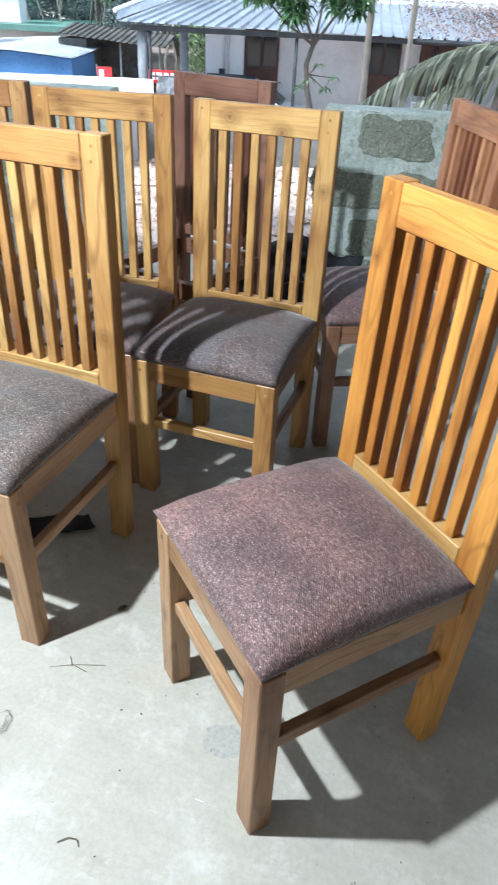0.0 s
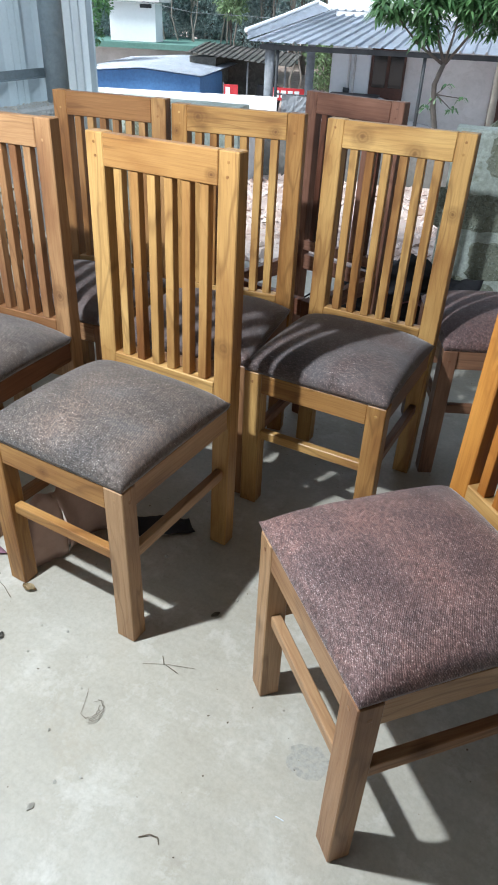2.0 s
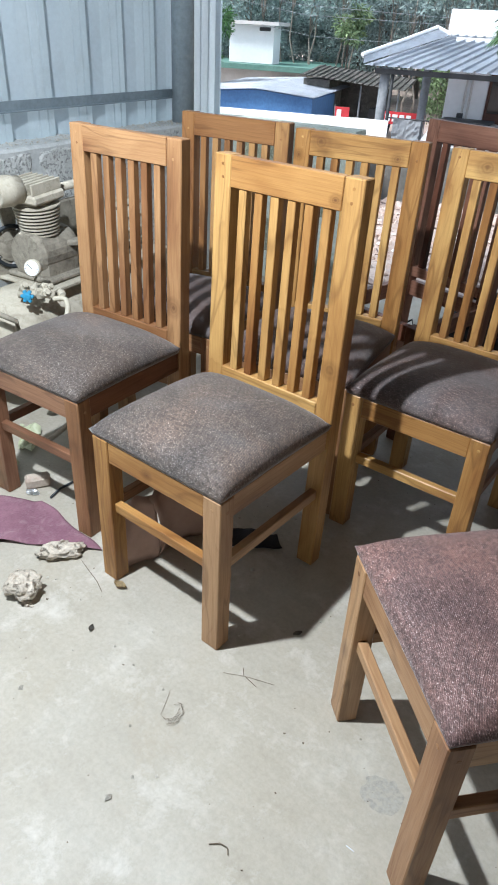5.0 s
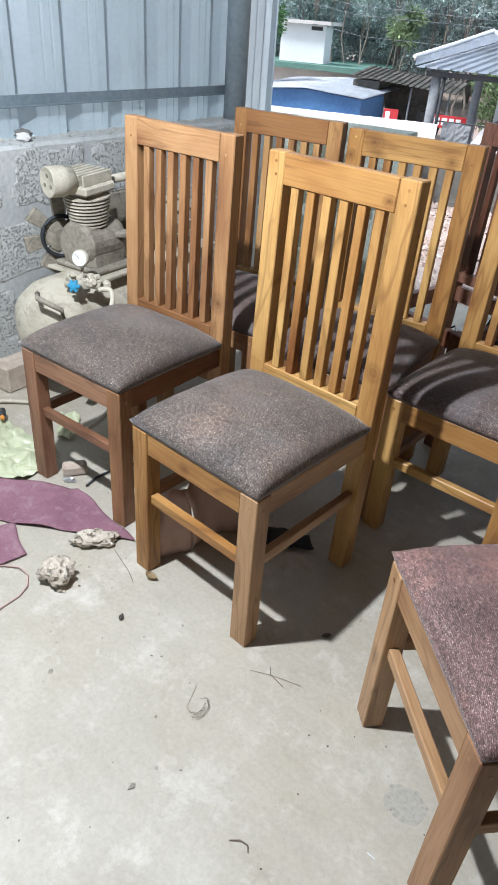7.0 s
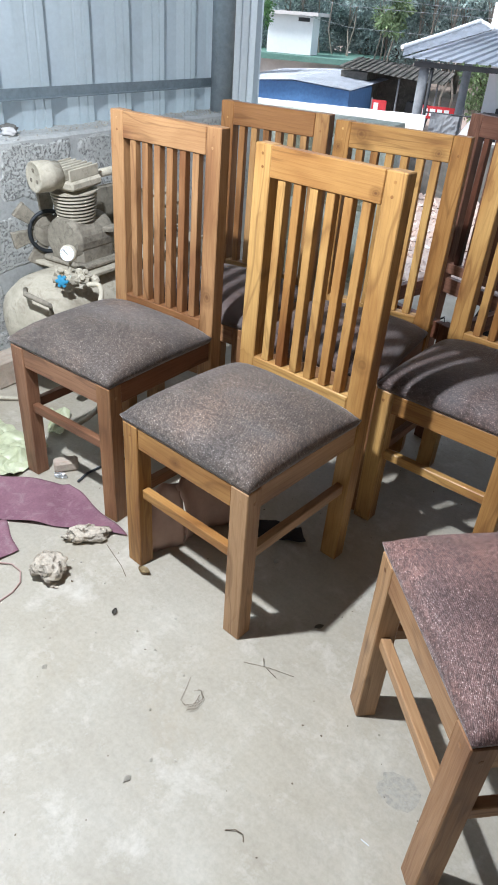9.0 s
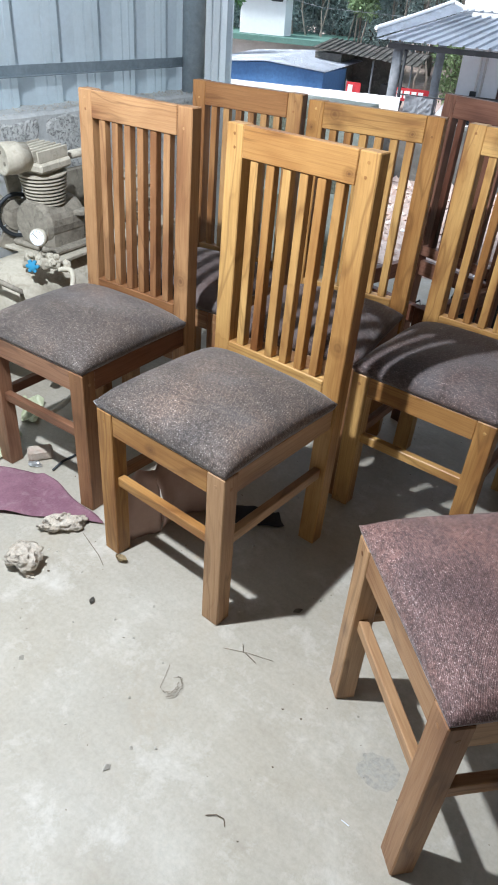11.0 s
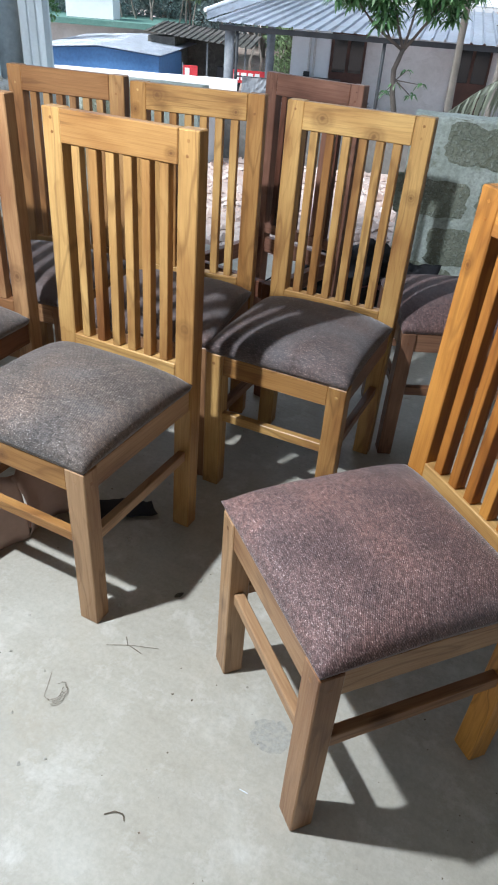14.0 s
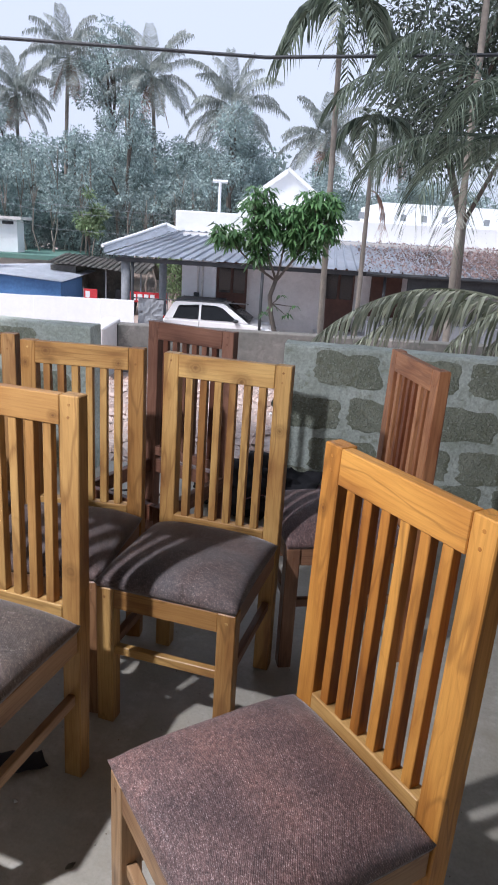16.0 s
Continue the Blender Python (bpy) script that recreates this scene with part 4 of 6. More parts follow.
def build_house():
    h = thing("house", AWAY, "white single-storey house with grey sheet porch roof and gable", "house")
    part("wall", box((-2.4, 22.6, -2.3), (14, 30, 1.35), 0), OFFWHITE, h)
    part("white_bay", box((-2.39, 22.53, -2.3), (-1.25, 22.598, 1.3), 0), WHITE, h, "white painted bay beside the door")
    part("parapet", box((-2.7, 23.0, 1.36), (14.2, 30.2, 2.02), 0.02), WHITE, h, "white painted parapet")
    part("upper_parapet", box((4.4, 25.0, 2.03), (14.2, 30.1, 2.75), 0.02), WHITE, h, "white painted upper parapet")
    gable = prism([(-1.6, 2.0), (1.6, 2.0), (1.6, 2.42), (0, 3.62), (-1.6, 2.42)], 0, 4.0, 0)
    bmesh.ops.transform(gable, matrix=pose(0.92, 24.6, 0, 0, 0, 90), verts=gable.verts)
    part("gable", gable, WHITE, h, "white gable wall")
    for s in (-1, 1):
        v = prism([(-0.05, 0.0), (0.12, 0.0), (0.12, 0.12), (-0.05, 0.12)], 0, 2.1, 0)
        bmesh.ops.transform(v, matrix=pose(0.92, 24.5, 3.58, 0, 37 if s > 0 else 143, 0), verts=v.verts)
        part("gable_trim", v, WHITE, h)
    part("porch_roof", sheet_slope((-4.4, 20.0, 0.60), (3.4, 20.0, 0.56), (3.4, 23.0, 1.34), (-2.62, 23.0, 1.36), 24, 0.055), ROOF_METAL, h, "grey ribbed metal porch roof")
    part("tiled_porch_roof", sheet_slope((3.41, 20.0, 0.56), (14, 20.0, 0.50), (14, 23.0, 1.30), (3.41, 23.0, 1.34), 32, 0.06), ROOF_METAL, h, "grey ribbed sheets strewn with dry leaves")
    rnd = random.Random(3)
    vl, fl = [], []
    for _ in range(26000):
        u, v = 1 - rnd.random() ** 1.7, rnd.random()
        if rnd.random() > 0.15 + 1.6 * u:
            continue
        leaf_cloud(vl, fl, (3.2 + 10.8 * u * rnd.random() ** 0.2, 20.0 + 3.0 * v, 0.60 + 0.78 * v), (0.05, 0.05, 0.03), 1, 0.085, rnd, 0.55)
    tagged(raw("roof_leaf", vl, fl, LEAF_LITTER, h), "dry brown leaves caught on the roof", kind="stuff")
    part("eave_gutter", tube([(3.3, 19.98, 0.5), (14, 19.98, 0.44)], 0.05, 8), DARK_METAL, h)
    for k in range(7):
        x = 3.6 + k * 0.75
        part("vent", box((x, 24.985, 2.16), (x + 0.2, 24.999, 2.38), 0), GREY_PILLAR, h)
    # the hip's tiled side: rows of round-ended tiles under a pale ridge cap
    ha, hb, hc, hd = Vector((-4.42, 20.02, 0.63)), Vector((-2.63, 23.02, 1.37)), Vector((-3.05, 23.3, 1.52)), Vector((-4.47, 20.3, 0.80))
    hip = bmesh.new()
    quad(hip, (ha, hb, hc, hd))
    quad(hip, (hd, hc, hc + Vector((-0.1, 2.6, -0.05)), Vector((-4.47, 26.4, 0.7))))
    bmesh.ops.solidify(hip, geom=hip.faces[:], thickness=-0.03)
    hip_roof = part("hip_roof", hip, ROOF_METAL, h)
    up = (hb - ha).cross(hd - ha).normalized()
    up = up if up.y < 0 else -up
    for row in range(3):
        for col in range(15):
            u0, v0 = (col + 0.5 * (row % 2)) / 15.5, 0.04 + row * 0.32
            at = ha.lerp(hb, u0).lerp(hd.lerp(hc, u0), v0)
            across, along = (hb - ha).normalized() * 0.23, (hd.lerp(hc, u0) - ha.lerp(hb, u0)) * 0.36
            rim = [at, at + across * 0.25 - along * 0.25, at + across * 0.75 - along * 0.25, at + across, at + across + along, at + along]
            tile = bmesh.new()
            tile.faces.new([tile.verts.new(p + up * 0.012) for p in rim])
            bmesh.ops.solidify(tile, geom=tile.faces[:], thickness=0.02)
            part("tile", tile, ROOF_METAL, hip_roof)
    part("hip_ridge", tube([hd + Vector((-0.05, -0.05, 0.03)), hd.lerp(hc, 0.5) + Vector((0, 0, 0.03)), hc + Vector((0, 0, 0.04)), hb + Vector((0.05, 0, 0.02))], 0.055, 8), WHITE, h, "pale ridge cap")
    # dark band under the eave stands in for the deep porch's shade
    part("fascia", box((4.6, 20.30, 0.02), (14, 20.36, 0.44), 0.01), DARK_METAL, h, "dark band standing in for the shade under the eave")
    part("low_wall", box((3.55, 20.6, -2.2), (14, 20.75, -0.95), 0.02), GREY_PILLAR, h, "low grey porch wall")
    # dark panel added for the shaded recess in the porch wall
    part("shutter", box((3.9, 22.44, -1.0), (4.9, 22.59, 0.55), 0.01), DARK_WOOD, h, "dark panel standing in for a shaded porch recess")
    part("eave_beam", box((-4.1, 20.12, 0.42), (14, 20.24, 0.54), 0), DARK_METAL, h)
    for x, y, r in ((-3.85, 20.35, 0.13), (-2.95, 22.0, 0.12)):
        part("pillar", tube([(x, y, -2.2), (x, y, 0.56)], r, 14), GREY_PILLAR, h, smooth=True)
    for x in (-3.62, 0.25, 3.9, 8.5):
        part("porch_pole", tube([(x, 20.2, -2.2), (x, 20.2, 0.5)], 0.045, 8), DARK_METAL, h, smooth=True)
    part("tie_rod", tube([(-3.6, 20.2, -0.62), (-0.1, 20.2, -0.62)], 0.02, 6), DARK_METAL, h)
    for x0, x1, panes in ((-1.23, -0.22, 2), (2.3, 3.35, 2)):
        win = part("window", box((x0, 22.5, -2.2), (x1, 22.59, 0.5), 0.01), DARK_WOOD, h, "dark brown wooden double door")
        for k in range(panes):
            a = x0 + 0.08 + k * (x1 - x0 - 0.06) / panes
            part("pane", box((a, 22.46, -0.5), (a + (x1 - x0) / panes - 0.12, 22.495, 0.36), 0.005), GLASS_DARK, win)
    for x in (-1.85, -1.7):
        part("drain_pipe", tube([(x, 22.5, -2.2), (x, 22.5, 1.2)], 0.035, 8), OFFWHITE, h, smooth=True)
    part("meter_box", box((-1.98, 22.45, -0.75), (-1.8, 22.58, -0.55), 0.01), DARK_METAL, h)
    part("steps", box((2.1, 21.6, -2.3), (5.2, 22.59, -1.55), 0.02), OFFWHITE, h, "low white step")
    part("dish_back", lathe([(0.02, 0.0), (0.22, 0.05), (0.36, 0.14), (0.34, 0.15), (0.02, 0.03)], 20, pose(0.05, 23.9, 2.45, 62, 0, -55)), GREY_PILLAR, h, "grey satellite dish seen from behind", True)
    part("dish_post", tube([(0.05, 23.95, 2.0), (0.05, 23.95, 2.45)], 0.025, 8), GREY_PILLAR, h)
    part("roof_pipe", tube([(-1.3, 23.4, 2.02), (-1.3, 23.4, 3.0)], 0.05, 8), WHITE, h)
    part("roof_pipe_cap", tube([(-1.55, 23.4, 3.0), (-1.05, 23.4, 3.0)], 0.05, 8), WHITE, h)


m_, n_, l_, b_ = nodes_of("dark_glass", 0.08, 0, 0.6)
b_.inputs["Base Color"].default_value = (0.012, 0.014, 0.016, 1)
GLASS_DARK = m_
m_, n_, l_, b_ = nodes_of("white_car_paint", 0.25, 0, 0.5)
b_.inputs["Base Color"].default_value = (0.78, 0.79, 0.80, 1)
b_.inputs["Coat Weight"].default_value = 0.6
CAR_WHITE = m_
m_, n_, l_, b_ = nodes_of("black_rubber", 0.8)
b_.inputs["Base Color"].default_value = (0.02, 0.02, 0.02, 1)
RUBBER = m_
m_, n_, l_, b_ = nodes_of("red_lens", 0.2)
b_.inputs["Base Color"].default_value = (0.5, 0.02, 0.02, 1)
RED_LENS = m_

build_house()


def build_car(m):
    c = thing("hatchback_car", m, "white small hatchback car parked before the house", "car")
    body = prism([(-1.8, 0.32), (-1.83, 0.62), (-1.78, 0.92), (-1.62, 0.98), (0.75, 0.95), (1.55, 0.84), (1.78, 0.68), (1.82, 0.36), (1.7, 0.22), (-1.7, 0.22)], -0.8, 0.8, 0.06)
    bmesh.ops.transform(body, matrix=pose(0, 0, 0, 0, 0, -90), verts=body.verts)
    part("body", body, CAR_WHITE, c, smooth=False)
    cab = bmesh.new()
    lo = [(-1.72, 0.93), (0.95, 0.93)]
    hi = [(-1.42, 1.46), (-1.2, 1.51), (-0.2, 1.53), (0.15, 1.47)]
    outline = [lo[0], *hi, lo[1]]
    wl_, wr_ = [], []
    for x, z in outline:
        k = 0.78 - 0.17 * max(0, (z - 0.93) / 0.6)
        wl_.append(cab.verts.new((x, -k, z)))
        wr_.append(cab.verts.new((x, k, z)))
    cab.faces.new(wl_)
    cab.faces.new(wr_[::-1])
    for i in range(len(outline)):
        j = (i + 1) % len(outline)
        cab.faces.new((wl_[i], wr_[i], wr_[j], wl_[j]))
    bmesh.ops.recalc_face_normals(cab, faces=cab.faces)
    bmesh.ops.bevel(cab, geom=list(cab.edges), offset=0.03, segments=2, affect="EDGES")
    part("cabin", cab, CAR_WHITE, c, smooth=False)
    for s in (-1, 1):
        for pts in ([(-1.42, 0.98), (-1.25, 1.37), (-0.62, 1.42), (-0.62, 0.98)], [(-0.55, 0.98), (-0.55, 1.42), (-0.12, 1.41), (0.1, 1.36), (0.62, 0.98)]):
            b = bmesh.new()
            fr = [b.verts.new((x, s * (0.795 - 0.17 * (z - 0.93) / 0.6), z)) for x, z in pts]
            b.faces.new(fr if s < 0 else fr[::-1])
            bmesh.ops.solidify(b, geom=b.faces[:], thickness=0.02)
            part("side_window", b, GLASS_DARK, c)
        part("mirror", blob((0.09, 0.1, 0.06), 3, 0.05, 2), DARK_METAL, c).matrix_basis = pose(0.55, s * 0.86, 0.95)
        part("tail_light", box((-1.79, s * 0.62 - 0.1, 0.78), (-1.7, s * 0.62 + 0.1, 1.0), 0.03), RED_LENS, c)
        for x in (-1.15, 1.15):
            wh = part("wheel", lathe([(0.2, -0.09), (0.29, -0.09), (0.3, -0.05), (0.3, 0.05), (0.29, 0.09), (0.2, 0.09)], 20, pose(x, s * 0.74, 0.3, 90)), RUBBER, c, smooth=True)
            part("rim", lathe([(0.19, -0.095), (0.1, -0.1), (0.1, 0.1), (0.19, 0.095)], 16, pose(x, s * 0.74, 0.3, 90)), GREY_PILLAR, wh)
    b = bmesh.new()
    fr = [b.verts.new(p) for p in ((0.93, -0.72, 0.97), (0.93, 0.72, 0.97), (0.24, 0.6, 1.45), (0.24, -0.6, 1.45))]
    b.faces.new(fr)
    bmesh.ops.solidify(b, geom=b.faces[:], thickness=0.02)
    bmesh.ops.translate(b, verts=b.verts, vec=(0.035, 0, 0.025))
    part("windscreen", b, GLASS_DARK, c)
    # porch shade on the white roof, put in as a dark grey panel
    part("roof_panel", box((-1.36, -0.585, 1.505), (0.08, 0.585, 1.548), 0.02), DARK_METAL, c, "car roof darkened for the porch's shade")
    part("door_seam", box((-0.60, -0.812, 0.34), (-0.585, 0.812, 0.93), 0), DARK_METAL, c)
    part("sill_trim", box((-1.2, -0.83, 0.22), (1.2, 0.83, 0.30), 0.01), DARK_METAL, c)
    return c


build_car(AWAY @ pose(-0.95, 21.2, -2.17, 0, 0, -5))


def away_wall(name, lo, hi, mat, label, kind="structure", cat="wall"):
    ob = part(name, box(lo, hi, 0.015), mat)
    ob.matrix_world = AWAY
    return tagged(ob, label, cat, kind=kind)


away_wall("yard_wall", (-1.75, 8.7, -0.75), (6.0, 8.9, 0.20), PLASTER_DARK, "low dark mossy plastered wall at the end of the yard")
away_wall("yard_wall_end", (-1.98, 7.9, -0.75), (-1.751, 8.95, 0.24), OFFWHITE, "whitewashed end of the low yard wall")
fence = thing("sheet_fence", AWAY, "low white sheet fence along the lane", "fence")
for i in range(9):
    x = -12.5 + i * 1.0
    part("panel", box((x + 0.003, 20.0 - 0.02 * i, -2.12), (x + 0.997, 20.04 - 0.02 * i, -0.76 + 0.012 * i), 0.005), WHITE, fence)

# the blue-roofed shed, the sheds and the white house across the lane
blue = thing("blue_shed", AWAY @ pose(-8.85, 24.0, -1.5), "small blue sheet shed with grey ribbed roof", "shed")
gb = prism([(-2.0, -0.6), (2.0, -0.6), (2.0, 0.86), (0, 1.0), (-2.0, 0.86)], 0, 3.0, 0)
bmesh.ops.transform(gb, matrix=pose(0, 0, 0, 0, 0, 90), verts=gb.verts)
part("wall", gb, BLUE_PAINT, blue)
part("roof", sheet_slope((-2.4, -0.2, 0.84), (-2.4, 5.2, 1.0), (0, 5.2, 1.17), (0, -0.2, 1.05), 22, 0.03), ROOF_METAL, blue)
part("roof", sheet_slope((0, -0.2, 1.05), (0, 5.2, 1.17), (2.1, 5.2, 1.0), (2.1, -0.2, 0.90), 22, 0.03), ROOF_METAL, blue)
dark_shed = thing("open_shed", AWAY @ pose(-7.2, 27.0, -1.5), "dark open shed with low grey sheet roof", "shed")
part("back_wall", box((0, 2.0, -0.6), (2.0, 2.1, 1.2), 0), PLASTER_DARK, dark_shed)
part("side_wall", box((-0.9, 0.0, -0.6), (0.1, 2.0, 1.28), 0), PLASTER_DARK, dark_shed)
part("roof", sheet_slope((-0.95, -0.3, 1.42), (2.95, -0.3, 1.12), (2.95, 2.4, 1.40), (-0.95, 2.4, 1.66), 18, 0.04), PLASTER_DARK, dark_shed)
for x in (1.3, 2.7):
    part("post", tube([(x, 0, -0.6), (x, 0, 1.18)], 0.035, 8), GREY_PILLAR, dark_shed)
for k in range(5):
    part("stacked_sheet", box((1.5, 0.4 + 0.06 * k, -0.5), (2.1, 0.43 + 0.06 * k, 0.8), 0, None, pose(0.08 * k, 0, 0.0, 12, 14, 0)), DARK_METAL, dark_shed)
white_house = thing("far_white_house", AWAY @ pose(-11.75, 31.0, -1.5), "white two-storey house with green concrete sunshade", "house")
part("wall", box((-6.0, 0, -0.6), (2.6, 6, 1.25), 0), OFFWHITE, white_house)
part("sunshade", box((-6.0, -1.0, 1.27), (3.3, 6.2, 1.47), 0), GREEN_PAINT, white_house, "green painted sunshade")
part("upper_wall", box((-1.02, 0.0, 1.48), (1.0, 0.9, 2.88), 0), WHITE, white_house)
part("upper_sunshade", box((-1.3, -0.35, 2.89), (1.3, 1.2, 3.02), 0), OFFWHITE, white_house)
part("vent", box((0.35, -0.02, 2.68), (0.85, -0.001, 2.82), 0), DARK_METAL, white_house)
part("lower_roof", sheet_slope((1.6, -2.2, 0.72), (3.7, -2.2, 0.70), (3.7, -1.02, 1.05), (1.6, -1.02, 1.05), 10, 0.03), PLASTER_DARK, white_house)
broad_tree("leafy_tree", (-11.9, 26.5, -1.5), 5.0, 0.8, 22, 120, 0.16, LEAF_MANGO, BARK_DARK, "leafy green tree beside the far white house", 26, 0.07, 0.3, 0.34)

banner = thing("banner", AWAY @ pose(-5.3, 24.5, -1.5), "red roadside banner with white lettering", "banner")
for x0, x1 in ((-0.86, -0.37), (0.70, 2.16)):
    part("cloth", box((x0, 0, 0.28), (x1, 0.02, 0.66), 0.004), RED_BANNER, banner)
for x in (-0.88, 0.68, 2.18):
    part("pole", tube([(x, 0.03, -0.6), (x, 0.03, 0.72)], 0.02, 6), GREY_PILLAR, banner)
for x0, x1 in ((-0.80, -0.64), (0.86, 1.04), (1.10, 1.28), (1.34, 1.50), (1.56, 1.72)):
    part("lettering", box((x0, -0.012, 0.36), (x1, -0.002, 0.58), 0.003), WHITE, banner, "plain white bar")

laundry = part("grey_cloth", crumpled(lambda u, v: (u * 0.75 - 0.37, v * 1.0), 16, 14, 0.14, 7, 0.006, 5), GREY_PILLAR)
laundry.matrix_world = AWAY @ pose(-3.05, 20.1, -1.62, 84, 0, 4)
tagged(laundry, "grey cloths hung over the porch rail", "cloth")

cable = part("overhead_cable", tube([(-9, 9, 3.70), (-3.2, 9, 3.50), (0, 9, 3.47), (2.9, 9, 3.66), (9, 9, 4.4)], 0.022, 6), DARK_METAL)
cable.matrix_world = AWAY
tagged(cable, "thick dark overhead cable", "cable")
for k, (za, zb) in enumerate(((2.1, 1.5), (1.8, 1.3), (1.1, 0.6))):
    w_ob = part("overhead_wire", tube([(-16, 29 + k, za + 1), (-9, 28.5 + k, za), (-3.5, 28 + k, zb + 0.4), (4, 27.5 + k, zb + 0.6)], 0.009, 5), GREY_PILLAR)
    w_ob.matrix_world = AWAY
    tagged(w_ob, "thin overhead wire along the lane", "wire")

# mango tree and thin trunks beyond the block wall
def young_mango():
    rnd = random.Random(11)
    t = thing("mango_tree", AWAY @ pose(0.43, 9.0, -0.55), "young mango tree with bright green hanging leaves", "tree")
    b = bmesh.new()
    tube([(0, 0, 0), (-0.02, 0, 0.45), (-0.16, 0.02, 0.95), (-0.19, 0, 1.2), (-0.12, 0, 1.42)], [0.04, 0.036, 0.032, 0.03, 0.026], 8, b)
    verts, faces = [], []
    fork = Vector((-0.12, 0, 1.40))
    for cx, cz, rx, rz_, count in ((-0.80, 1.93, 0.20, 0.15, 28), (-0.38, 2.16, 0.30, 0.44, 84), (-0.02, 2.08, 0.18, 0.30, 26), (0.30, 2.10, 0.36, 0.46, 120), (0.5, 2.36, 0.14, 0.14, 12), (-0.42, 1.70, 0.2, 0.12, 8)):
        c = Vector((cx, 0, cz))
        mid = fork.lerp(c, 0.5) + Vector((0, 0, -0.06))
        tube([fork, mid, c], [0.02, 0.014, 0.008], 6, b)
        for _ in range(count):
            d = Vector((rnd.gauss(0, 1), rnd.gauss(0, 1), rnd.gauss(0, 1))).normalized() * rnd.random() ** 0.4
            p = c + Vector((d.x * rx, d.y * rx, d.z * rz_))
            tube([c.lerp(mid, 0.3), c.lerp(p, 0.6) + Vector((0, 0, -0.03)), p], [0.006, 0.005, 0.003], 4, b)
            rosette(verts, faces, p, 13, 0.185, rnd, 0.21)
    for k in range(5):
        p = Vector((-0.25 + 0.1 * k, 0.05, 0.95 + 0.12 * (k % 3)))
        tube([(-0.15, 0, 1.1), p], [0.008, 0.004], 4, b)
        rosette(verts, faces, p, 9, 0.12, rnd)
    part("trunk", b, BARK_DARK, t, smooth=True)
    raw("crown", verts, faces, LEAF_MANGO, t)


young_mango()


def areca(base, top, headings, length, leaf, label, seed, r, dead=False):
    """A slim ringed stem with a green shaft and a few drooping feather leaves."""
    rnd = random.Random(seed)
    t = thing("areca_palm", AWAY @ pose(*base), label, "palm tree")
    top = Vector(top) - Vector(base)
    stem = bmesh.new()
    n = 40
    tube([top * (i / n) for i in range(n + 1)], [r * (1.12 if i % 4 == 0 else 1.0) * (1.15 - 0.3 * i / n) for i in range(n + 1)], 10, stem)
    part("trunk", stem, BARK, t, smooth=True)
    part("crown_shaft", tube([top, top + Vector((0, 0, 0.25)), top + Vector((0, 0, 0.6))], [r * 0.95, r * 1.15, r * 0.5], 10), LEAF_PALM, t, "green crown shaft", True)
    verts, faces = [], []
    root = top + Vector((0, 0, 0.5))
    for h, rise in headings:
        a = math.radians(h)
        out = Vector((math.cos(a), math.sin(a), 0))
        frond_arc(verts, faces, root, root + out * length * 0.45 + Vector((0, 0, rise)), root + out * length * 0.8 + Vector((0, 0, rise * 0.4 - length * 0.75)), leaf, 26, rnd, 0.085, 1.15, 0.016)
    raw("crown", verts, faces, LEAF_PALM, t)
    if dead:
        verts, faces = [], []
        frond_arc(verts, faces, top + Vector((0.02, 0, -0.4)), top + Vector((0.3, -0.1, -0.45)), top + Vector((0.22, -0.1, -1.15)), 0.28, 30, rnd, 0.03, 1.3, 0.01)
        raw("dead_frond", verts, faces, LEAF_DRY, t)
    return t


areca((1.07, 10.0, -0.6), (0.98, 10.0, 3.75), ((170, 0.5), (215, 0.35), (300, 0.45), (20, 0.5), (75, 0.6), (340, 0.15), (260, 0.7)), 1.15, 0.55, "slender areca palm with a ringed pale trunk", 21, 0.042)
areca((1.68, 10.6, -0.9), (1.66, 10.6, 2.55), ((190, 0.3), (250, 0.35), (310, 0.3), (0, 0.4), (100, 0.4)), 0.95, 0.42, "slender areca palm with drooping fronds and a dry brown one", 22, 0.036, True)
areca((2.98, 10.0, -0.6), (2.83, 10.0, 4.9), ((200, 0.4), (280, 0.5), (340, 0.4), (60, 0.5)), 1.2, 0.5, "tall areca palm with a grey trunk", 27, 0.048)


def near_coconut():
    """The crown leans in from beside the yard; its fronds arch over the house."""
    rnd = random.Random(23)
    t = thing("coconut_palm", AWAY @ pose(2.95, 7.6, -0.45), "coconut palm with long arching fronds", "palm tree")
    part("trunk", tube([(0.25, 0.1, 0), (0.2, 0.08, 1.0), (0.08, 0.02, 2.2), (0, 0, 2.95)], [0.19, 0.15, 0.13, 0.13], 12), BARK, t, smooth=True)
    root = Vector((0, 0, 2.95))
    arcs = [((-1.89, -0.78, 3.75), (-2.27, -0.9, 3.12)), ((-1.8, -1.05, 3.01), (-1.93, -1.1, 2.45)), ((-1.34, -1.18, 3.02), (-1.5, -1.2, 2.18)), ((-1.64, -0.65, 4.24), (-1.81, -0.8, 3.45)), ((-0.9, -1.0, 3.1), (-1.2, -1.4, 1.9)), ((-0.7, -0.8, 3.9), (-1.3, -1.1, 2.9))]
    for i in range(17):
        a = i * 2.39996
        lift = 1.5 - 1.5 * i / 17
        if math.cos(a) < -0.2:
            continue
        arcs.append(((1.1 * math.cos(a), 1.1 * math.sin(a) + 0.3, 2.95 + lift), (2.1 * math.cos(a), 2.1 * math.sin(a) + 0.4, 2.95 + lift * 0.9 - 1.0)))
    for mid, tip in arcs:
        verts, faces = [], []
        frond_arc(verts, faces, root, mid, tip, 0.58, 72, rnd, 0.022, 1.0, 0.02)
        raw("frond", verts, faces, LEAF_PALM, t)


